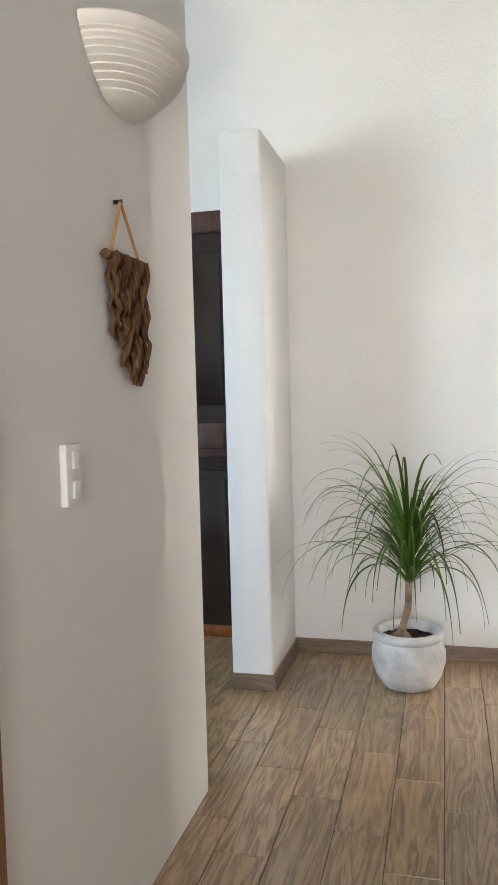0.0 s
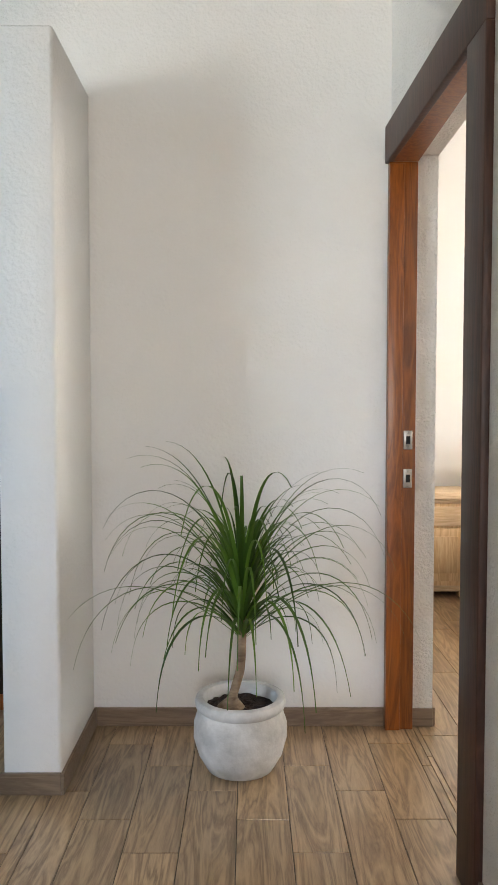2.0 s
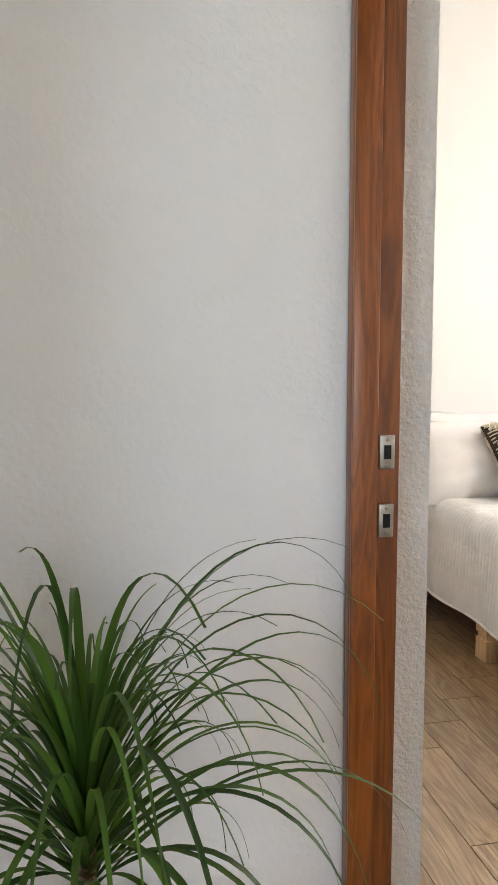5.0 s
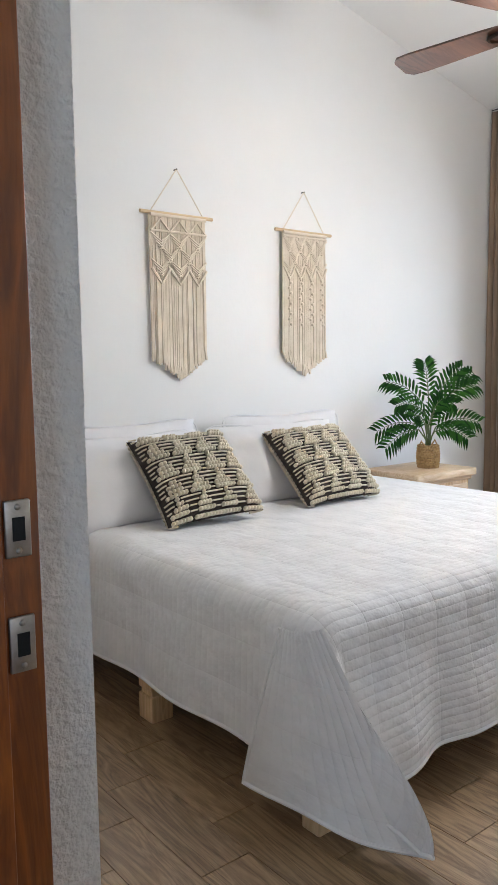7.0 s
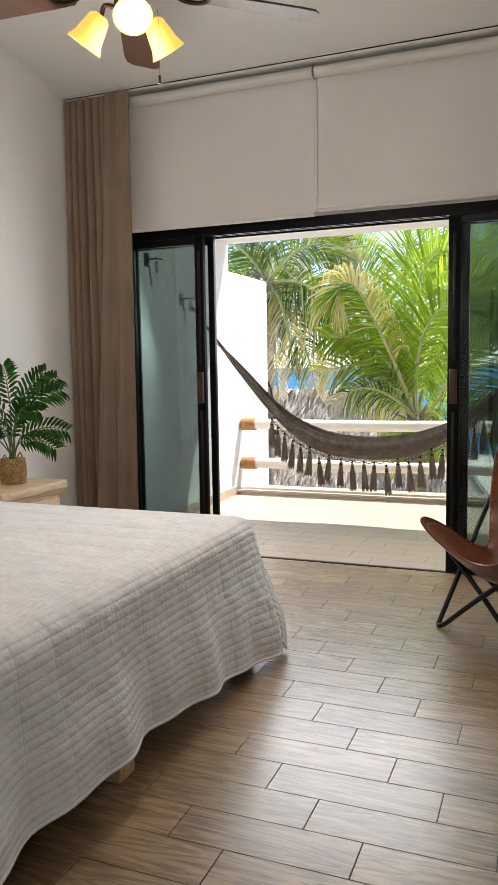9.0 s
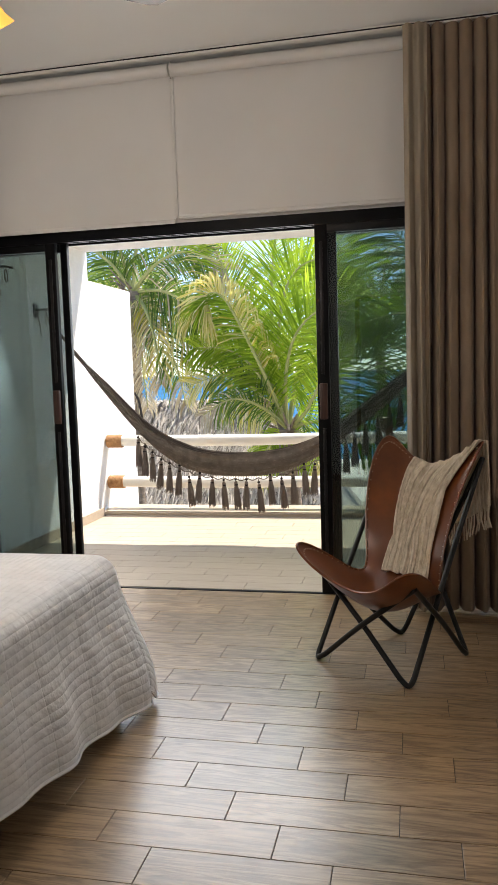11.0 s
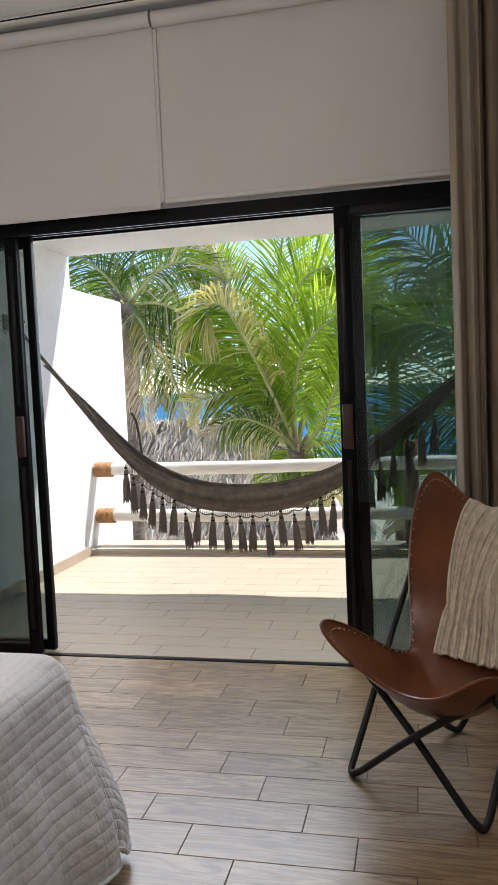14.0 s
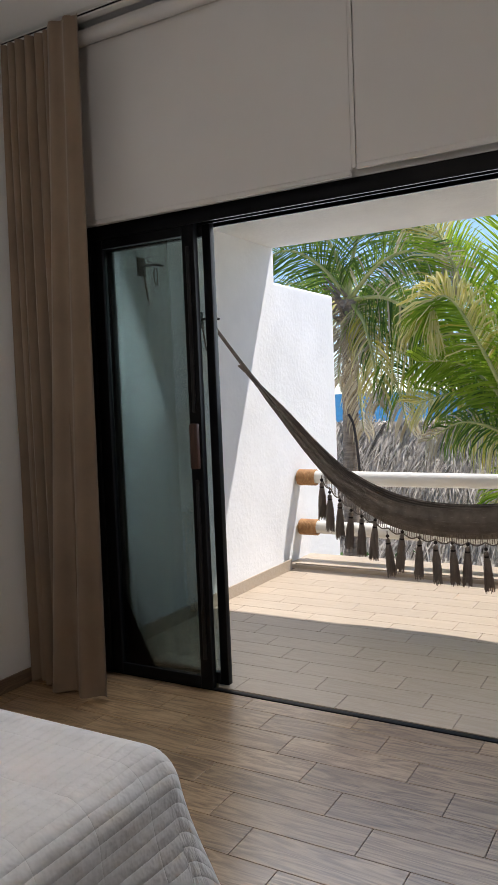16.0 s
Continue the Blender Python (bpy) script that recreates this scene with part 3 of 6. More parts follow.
part("rail", boxed(-0.02, 0.02, -2.0, 1.91, -0.022, 0.0, bevel=0.003), M_PLASTIC, rail)
part("slot", boxed(-0.0215, -0.0195, -2.0, 1.91, -0.015, -0.008), M_DARKHOLE, rail)


def curtain(y0, y1, folds, label, sheer=None):
    c = thing("curtain", (5.07, (y0 + y1) / 2, 0), label, "curtain", "curtains at the glass doors")
    rng = random.Random(int(y0 * 100))
    ph = [rng.uniform(0, 6.28) for _ in range(6)]
    h = (y1 - y0) / 2

    def f(u, v):
        z = 0.012 + v * 2.925
        wide = h * (1 + 0.06 * math.sin(v * 2.2 + ph[0]))
        deep = 0.034 + 0.020 * (1 - v)
        a = u * folds * math.tau + 1.5 * math.sin(u * 9 + ph[1]) * (1 - 0.6 * v) + 0.6 * math.sin(3 * v + ph[2]) * (1 - v)
        deep *= 0.55 + 0.6 * noise.noise((u * folds * 0.9, v * 0.5, ph[4])) + (0.3 if v < 0.9 else 0.15)
        return Vector((deep * math.sin(a) + 0.012 * math.sin(2.3 * a + ph[3]) * (1 - v), -wide + 2 * wide * u + 0.010 * math.cos(a), z))
    b = surface(bmesh.new(), folds * 12, 16, f)
    surface(b, folds * 12, 16, lambda u, v: f(u, v) + Vector((0.004, 0, 0)))
    part("cloth", b, M_CURTAIN, c)
    if sheer:
        def g(u, v):
            a = u * 2.2 * math.tau
            spread_out = 0.0 if sheer[2] else 0.17 * (1 - v) ** 1.2
            return Vector(((0.012 + 0.02 * (1 - v)) * math.sin(a) - 0.05 - 0.2 * spread_out, sheer[0] + (sheer[1] + spread_out - sheer[0]) * u, 0.012 + v * 2.925))
        b = surface(bmesh.new(), 24, 8, g)
        surface(b, 24, 8, lambda u, v: g(u, v) + Vector((0.003, 0, 0)))
        part("leading_edge", b, M_SHEER if sheer[2] else M_CURTAIN, c)
    for k in range(folds):
        part("hook", tube(bmesh.new(), [(0, -h + 2 * h * (k + 0.5) / folds, 2.93), (0.012, -h + 2 * h * (k + 0.5) / folds, 2.952)], 0.003, 5), M_STEEL, c)
curtain(5.94, 6.30, 7, "gathered taupe cloth curtain drawn aside by the wall", (-0.31, -0.13, False))
curtain(2.56, 3.36, 12, "gathered taupe cloth curtain drawn aside behind the chair", (0.36, 0.475, True))

# ---- bed ----
BX0, BX1, BY0, BY1, BZ = 1.70, 3.765, 4.505, 6.27, 0.605
bed = thing("bed", ((BX0 + BX1) / 2, (BY0 + BY1) / 2, 0), "wide low bed on a pale pine base with blocky legs", "bed")
W2, L2 = (BX1 - BX0) / 2, (BY1 - BY0) / 2
part("mattress", boxed(-W2 + 0.02, W2 - 0.02, -L2 + 0.02, L2, 0.27, BZ - 0.012, bevel=0.05), M_PILLOW, bed)
part("base", boxed(-W2 + 0.32, W2 - 0.01, -L2 + 0.03, -L2 + 0.055, 0.17, 0.27, bevel=0.004), M_PINE_TOP, bed, "pale pine rail")
part("base", boxed(-W2 + 0.01, -W2 + 0.035, -L2 + 0.36, L2, 0.17, 0.27, bevel=0.004), M_PINE_TOP, bed)
part("base", boxed(W2 - 0.035, W2 - 0.01, -L2 + 0.055, L2, 0.17, 0.27, bevel=0.004), M_PINE_TOP, bed)
part("slats", boxed(-W2 + 0.14, W2 - 0.035, -L2 + 0.14, L2, 0.22, 0.27), M_PINE_TOP, bed)


def leg(x, y, short=False):
    if short:
        part("leg", boxed(x - 0.035, x + 0.035, y - 0.035, y + 0.035, 0.0, 0.165, bevel=0.006), M_PINE, bed)
        return
    b = boxed(x - 0.045, x + 0.045, y - 0.045, y + 0.045, 0.0, 0.095, bevel=0.006)
    box(b, x - 0.036, x + 0.036, y - 0.036, y + 0.036, 0.095, 0.115)
    box(b, x - 0.045, x + 0.045, y - 0.045, y + 0.045, 0.115, 0.23, bevel=0.006)
    part("leg", b, M_PINE, bed)
for x in (-W2 + 0.05, -0.065, 0.04, W2 - 0.09):
    leg(x, -L2 + 0.06 + (0.06 if x == 0.04 else 0), x < -0.5)
    leg(x, L2 - 0.06)
leg(-W2 + 0.06, 0.03)
leg(W2 - 0.06, 0.0)


def bedspread():
    q = thing("bedspread", ((BX0 + BX1) / 2, (BY0 + BY1) / 2, BZ), "white quilted bedspread with ribbed channels hanging over the bed", "bedspread")
    hang_w, hang_s, hang_e, rad = 0.485, 0.57, 0.50, 0.085
    rnd = random.Random(4)
    ph = [rnd.uniform(0, 6.28) for _ in range(10)]

    def edge(over):
        """How far out and how far down the cloth has gone when it runs over an edge."""
        if over <= 0:
            return 0.0, 0.0
        arc = rad * math.pi / 2
        if over < arc:
            a = over / rad
            return rad * math.sin(a), rad * (1 - math.cos(a))
        return rad, rad + over - arc

    wx, ly = 2 * W2 - 2 * rad, 2 * L2 - rad
    total_x, total_y = hang_w + wx + hang_e, hang_s + ly

    def f(u, v):
        sx, sy = u * total_x - hang_w, v * total_y - hang_s
        ox = -sx if sx < 0 else max(0.0, sx - wx)
        oy = -sy if sy < 0 else 0.0
        side = -1 if sx < 0 else 1
        cx, cy = min(wx, max(0.0, sx)), max(0.0, sy)
        x, y = -W2 + rad + cx, -L2 + rad + cy
        n = 0.010 * noise.noise((sx * 2.2, sy * 2.2, 1)) + 0.004 * noise.noise((sx * 7, sy * 7, 5))
        if ox > 0 and oy > 0:
            r = math.hypot(ox, oy)
            th = math.atan2(oy, ox)
            lim = 0.60
            r = min(r, lim + 0.02 * th)
            out, down = edge(r)
            bulge = smoothstep(0.06, 0.6, r) * math.sin(2 * th) ** 2
            cs, sn = math.cos(th), math.sin(th)
            if side < 0:
                x += -out * cs * (1 - 0.2 * bulge) + 0.10 * bulge
                y += -out * sn - 0.27 * bulge
            else:
                x += out * cs + 0.07 * bulge
                y += -out * sn - 0.10 * bulge
            wob = smoothstep(0.05, 0.5, down)
            y -= sn ** 6 * wob * (0.018 * math.sin(ph[1]) + 0.010 * math.sin(ph[2]) + 0.05 + (0.05 * smoothstep(1.2, 1.9, wx) if side > 0 else 0))
            x += side * cs ** 6 * wob * (0.012 * math.sin(ph[0]) + 0.02)
            z = -min(down, BZ - 0.016)
            return Vector((x, y, z))
        out, down = edge(max(ox, oy))
        z = -down
        groove = 0.0022 * (1 - abs(math.sin(math.pi * (sx + hang_w) / 0.145)) ** 0.4)
        if oy > 0:
            y += groove
        elif ox > 0:
            x -= side * groove
        else:
            z -= groove
        wob = smoothstep(0.05, 0.5, down)
        if ox > 0:
            x += side * (out + wob * (0.012 * math.sin(sy * 11 + ph[0]) + 0.02))
            if side > 0:
                x += wob * 0.012 * math.sin(sy * 23 + ph[5])
        elif oy > 0:
            fold = 0.018 * math.sin(sx * 10.5 + ph[1]) + 0.010 * math.sin(sx * 23 + ph[2])
            y -= out + wob * (fold + 0.05 + 0.05 * smoothstep(1.2, 1.9, sx))
            z *= 1 - 0.10 * wob * math.sin(sx * 2.0 + 0.3)
        else:
            z += n
        return Vector((x, y, z))
    def under(u, v):
        p = f(u, v)
        return Vector((p.x * 0.994, p.y * 0.994 + 0.004, p.z - 0.004 if p.z > -0.05 else p.z + 0.001))
    b = bmesh.new()
    cloth_uv = lambda u, v: (u * total_x, v * total_y)
    surface(b, 190, 150, f, uv=cloth_uv)
    surface(b, 95, 75, under, uv=cloth_uv)
    part("cloth", b, M_QUILT, q)
    rim = [f(0, i / 60) for i in range(60, 0, -1)] + [f(i / 120, 0) for i in range(121)] + [f(1, i / 60) for i in range(1, 61)]
    part("hem", tube(bmesh.new(), [p + Vector((0, 0, 0.004)) for k, p in enumerate(rim) if k == 0 or (p - rim[k - 1]).length > 0.006], 0.0065, 6), M_PILLOW, q, "thick stitched hem")
    # the loose corner of the cloth, folded over the side and hanging almost to the floor
    home = Vector(((BX0 + BX1) / 2, (BY0 + BY1) / 2, BZ))
    outer = spline([(1.672, 4.63, 0.56), (1.655, 4.665, 0.42), (1.642, 4.71, 0.25), (1.636, 4.748, 0.098)], 8)
    ridge = spline([(1.672, 4.47, 0.597), (1.745, 4.418, 0.40), (1.81, 4.352, 0.18), (1.85, 4.262, 0.022)], 8)

    def flap(u, v):
        k = v * 24
        i = min(23, int(k))
        a, c = (line[i].lerp(line[i + 1], k - i) for line in (outer, ridge))
        belly = Vector((-0.058, -0.044, 0.02 * v)) * math.sin(math.pi * u) * (0.4 + 0.6 * v) + Vector((-0.008, -0.006, 0)) * math.sin(3 * math.pi * u + 1.5 * v) * v
        return a.lerp(c, u) + belly - home
    b = surface(bmesh.new(), 24, 30, flap, uv=lambda u, v: (v * 0.52, u * 0.36))
    surface(b, 12, 15, lambda u, v: flap(u, v) + Vector((0.005, 0.004, 0)), uv=lambda u, v: (v * 0.52, u * 0.36))
    part("corner_flap", b, M_QUILT, q)
    part("hem", tube(bmesh.new(), [flap(0, i / 20) for i in range(20)] + [flap(i / 20, 1.0) for i in range(21)], 0.0065, 6), M_PILLOW, q)
bedspread()


def cushion_shape(w, h, t, pinch=0.06, seed=1):
    """A stuffed pillow lying in the xz plane, its face to -y."""
    b = bmesh.new()
    n = 22
    for s in (-1, 1):
        def f(u, v, s=s):
            a, c = 2 * u - 1, 2 * v - 1
            bul = max(0.0, (1 - a ** 4) * (1 - c ** 4)) ** 0.55
            px = a * w / 2 * (1 - pinch * (1 - c * c) * 1.2)
            pz = c * h / 2 * (1 - pinch * (1 - a * a) * 1.2)
            wr = (0.012 if t > 0.155 else 0.004) * noise.noise((a * 3 + seed, c * 3, s * 2.0)) * (0.4 + bul)
            return Vector((px, s * (t / 2 * bul + wr * bul) + 0.0, pz))
        surface(b, n, n, f)
    bmesh.ops.remove_doubles(b, verts=b.verts, dist=0.0008)
    return b


def pillow(x, y, z, tilt, turn, w=0.72, h=0.46, t=0.17, seed=1):
    p = thing("pillow", (x, y, z), "plump white cotton bed pillow leaning on the wall", "pillow", "white pillows on the bed")
    p.matrix_basis = pose(x, y, z, -tilt, 0, turn)
    part("case", cushion_shape(w, h, t, 0.05, seed), M_PILLOW, p)
    part("piping", tube(bmesh.new(), spline([(-w / 2 * 0.96, 0, -h / 2 * 0.96), (0, 0, -h / 2 * 0.93), (w / 2 * 0.96, 0, -h / 2 * 0.96), (w / 2 * 0.94, 0, 0), (w / 2 * 0.96, 0, h / 2 * 0.96), (0, 0, h / 2 * 0.93), (-w / 2 * 0.96, 0, h / 2 * 0.96), (-w / 2 * 0.94, 0, 0)], 6, True), 0.004, 5, True), M_PILLOW, p)
pillow(2.12, 6.20, 0.78, 14, 0, 0.80, 0.44, 0.16, 1)
pillow(3.10, 6.20, 0.78, 14, 0, 0.80, 0.44, 0.16, 2)
pillow(2.06, 6.01, 0.765, 32, 3, 0.80, 0.44, 0.17, 3)
pillow(2.90, 6.01, 0.77, 32, -3, 0.80, 0.44, 0.17, 4)


def throw_cushion(x, y, z, tilt, turn, lean, seed):
    c = thing("throw_cushion", (x, y, z), "cream and dark brown woven cushion with bobbled triangles", "cushion", "patterned cushions on the bed")
    c.matrix_basis = pose(x, y, z, -tilt, lean, turn)
    w, h, t = 0.47, 0.45, 0.15
    part("cover", cushion_shape(w, h, t, 0.05, seed), M_KNIT_DARK, c, "dark brown woven cover")

    def face(a, cc):
        bul = max(0.0, (1 - a ** 4) * (1 - cc ** 4)) ** 0.55
        return Vector((a * w / 2 * (1 - 0.06 * (1 - cc * cc)), -t / 2 * bul, cc * h / 2 * (1 - 0.06 * (1 - a * a))))
    stripes, bobbles = bmesh.new(), bmesh.new()
    rows, cols = 23, 30
    rnd = random.Random(seed)
    for r in range(rows):
        for end in (-1, 1):
            # the stripes run on round both sides to the back
            back = [face(end * a, -0.97 + 1.94 * r / (rows - 1)) for a in (0.999, 0.985, 0.95, 0.88, 0.75)]
            tube(stripes, [Vector((q.x, -q.y + 0.003, q.z)) for q in back], 0.0060, 5)
        cc = -0.985 + 1.97 * r / (rows - 1)
        run = []
        for k in range(cols):
            a = -0.985 + 1.97 * k / (cols - 1)
            # filled triangles in four bands, wide below and pointed above, with a corded line between them
            band = (cc + 1) / 2 * 4.6
            frac = band % 1
            cell = (a + 1) / 2 * 4 % 1
            inside = abs(cell - 0.5) * 2 < 0.90 - 0.9 * frac
            if inside:
                p = face(a, cc)
                m = Matrix.Translation(p + Vector((0, -0.007, 0))) @ Matrix.Diagonal((0.0100 * rnd.uniform(0.85, 1.15), 0.0150, 0.0108 * rnd.uniform(0.9, 1.1), 1))
                bmesh.ops.create_icosphere(bobbles, subdivisions=1, radius=1, matrix=m)
                if len(run) > 1:
                    tube(stripes, run, 0.0038, 5)
                run = []
            else:
                run.append(face(a, cc) + Vector((0, -0.006, 0)))
        if len(run) > 1:
            tube(stripes, run, 0.0038, 5)
    tagged(part("bobble_pattern", bobbles, M_KNIT, c, "cream wool bobbles in triangles"), kind="stuff")
    tagged(part("stripe_pattern", stripes, M_KNIT, c, "cream wool stripes"), kind="stuff")
throw_cushion(2.214, 5.80, 0.785, 45, -2.5, -2, 3)
throw_cushion(2.96, 5.805, 0.772, 46, -1.5, -1, 5)

# ---- bedside tables ----


def bedside_table(x0, x1, y0, y1, top, label):
    t = thing("bedside_table", ((x0 + x1) / 2, (y0 + y1) / 2, 0), label, "bedside table", "pine bedside tables")
    w, d = (x1 - x0) / 2, (y1 - y0) / 2
    part("top", boxed(-w, w, -d, d, top - 0.045, top, bevel=0.008), M_PINE_TOP, t, "pale pine top")
    part("moulding", boxed(-w + 0.02, w - 0.02, -d + 0.02, d, top - 0.07, top - 0.045, bevel=0.008), M_PINE_TOP, t)
    part("body", boxed(-w + 0.035, w - 0.035, -d + 0.035, d, 0.06, top - 0.07, bevel=0.004), M_PINE, t)
    part("drawer", boxed(-w + 0.06, w - 0.06, -d + 0.02, -d + 0.035, top - 0.21, top - 0.09, bevel=0.004), M_PINE_TOP, t)
    door = part("door", boxed(-w + 0.06, w - 0.06, -d + 0.02, -d + 0.035, 0.10, top - 0.225, bevel=0.004), M_PINE, t)
    part("panel", boxed(-w + 0.11, w - 0.11, -d + 0.014, -d + 0.02, 0.15, top - 0.275, bevel=0.003), M_PINE, door)
    part("plinth", boxed(-w + 0.02, w - 0.02, -d + 0.02, d, 0.035, 0.07, bevel=0.006), M_PINE_TOP, t)
    for sx in (-1, 1):
        for sy in (-1, 1):
            part("foot", boxed(sx * (w - 0.06) - 0.035, sx * (w - 0.06) + 0.035, sy * (d - 0.06) - 0.035, sy * (d - 0.06) + 0.035, 0, 0.035, bevel=0.004), M_PINE, t)
bedside_table(3.77, 4.32, 5.865, 6.30, 0.62, "pale pine bedside table with a drawer beside the bed")
bedside_table(1.02, 1.56, 5.92, 6.30, 0.655, "pale pine bedside table near the bedroom door")


def potted_palm():
    p = thing("potted_plant", (4.10, 6.06, 0.62), "small dark green palm in a woven seagrass basket", "potted plant")
    bk = bmesh.new()
    for k in range(9):
        r = 0.056 + 0.006 * math.sin(k / 8 * math.pi)
        n = 40
        pts = [((r + 0.004 * (1 if (i + k) % 2 else -1)) * math.cos(i * math.tau / n), (r + 0.004 * (1 if (i + k) % 2 else -1)) * math.sin(i * math.tau / n), 0.009 + k * 0.0155) for i in range(n)]
        tube(bk, pts, 0.008, 6, True)
    basket = part("basket", bk, M_BASKET, p, "woven tan seagrass basket")
    part("lining", lathe(bmesh.new(), [(0, 0.004), (0.053, 0.004), (0.056, 0.12), (0, 0.125)], 24), M_SOIL, p)
    for s in (-1, 1):
        part("basket_handle", tube(bmesh.new(), [(s * 0.06, -0.02, 0.135), (s * 0.064, 0, 0.165), (s * 0.06, 0.02, 0.135)], 0.005, 6), M_BASKET, basket)
    rnd = random.Random(8)
    across, toward = Vector((0.62, -0.785, 0)), Vector((-0.785, -0.62, 0))
    # where each blade begins and ends: across, up, towards the room
    grown = (((0.0, 0.31, 0.0), (-0.03, 0.54, 0.03)), ((-0.03, 0.27, 0.02), (-0.27, 0.42, 0.04)), ((-0.02, 0.22, 0.05), (-0.20, 0.27, 0.15)), ((0.03, 0.24, 0.02), (0.29, 0.39, 0.02)),
             ((0.03, 0.28, -0.03), (0.21, 0.50, -0.05)), ((0.0, 0.13, 0.06), (0.08, 0.31, 0.17)), ((-0.05, 0.14, 0.03), (-0.33, 0.10, 0.08)), ((-0.06, 0.11, 0.05), (-0.27, 0.0, 0.14)),
             ((0.05, 0.13, 0.02), (0.31, 0.16, 0.04)), ((0.04, 0.10, 0.05), (0.24, 0.07, 0.14)), ((0.02, 0.20, 0.04), (0.16, 0.28, 0.16)), ((-0.02, 0.14, 0.06), (-0.09, 0.20, 0.20)), ((0.04, 0.26, -0.02), (0.27, 0.46, -0.08)))
    for k, (start, end) in enumerate(grown):
        a, c = (across * p[0] * 0.92 + toward * p[2] + Vector((0, 0, 0.13 + p[1] * 0.94)) for p in (start, end))
        bow = Vector((0, 0, 0.035)) + toward * 0.02
        blade = [a.lerp(c, i / 10) + bow * math.sin(math.pi * i / 10) for i in range(11)]
        foot = Vector((rnd.uniform(-0.015, 0.015), rnd.uniform(-0.015, 0.015), 0.12))
        st = part("stem", tube(bmesh.new(), spline([foot, foot.lerp(a, 0.5) * 1.0 + Vector((-foot.x, -foot.y, 0.03)) * 0.4, a], 5) + blade[1:], [0.0042] * 11 + [0.0036 - 0.0026 * i / 10 for i in range(10)], 5), M_STEM, p)
        lf = bmesh.new()
        face = (toward + Vector((0, 0, 0.55))).normalized()
        n, long = 12, (c - a).length
        for i in range(n):
            q = (0.04 + 0.94 * i / (n - 1)) * 10
            i0 = min(9, int(q))
            at = blade[i0].lerp(blade[i0 + 1], q - i0)
            along = (blade[i0 + 1] - blade[i0]).normalized()
            out = along.cross(face).normalized()
            size = (0.050 + 0.20 * long) * (0.45 + 0.55 * math.sin(0.5 + 2.3 * i / n)) * rnd.uniform(0.9, 1.1)
            for sg in (-1, 1):
                way = (out * sg * 0.85 + along * 0.62).normalized()
                tip = at + way * size + Vector((0, 0, -0.016))
                wv = (along - way * along.dot(way)).normalized() * 0.0085
                m1, m2 = at + way * size * 0.28 + face * 0.004, at + way * size * 0.68 + face * 0.003
                lf.faces.new([lf.verts.new(x) for x in (at, m1 - wv, m2 - wv * 0.85, tip, m2 + wv * 0.85, m1 + wv)])
        part("frond", lf, M_FERN, st, smooth=False)
potted_palm()

# ---- wall hangings over the bed ----


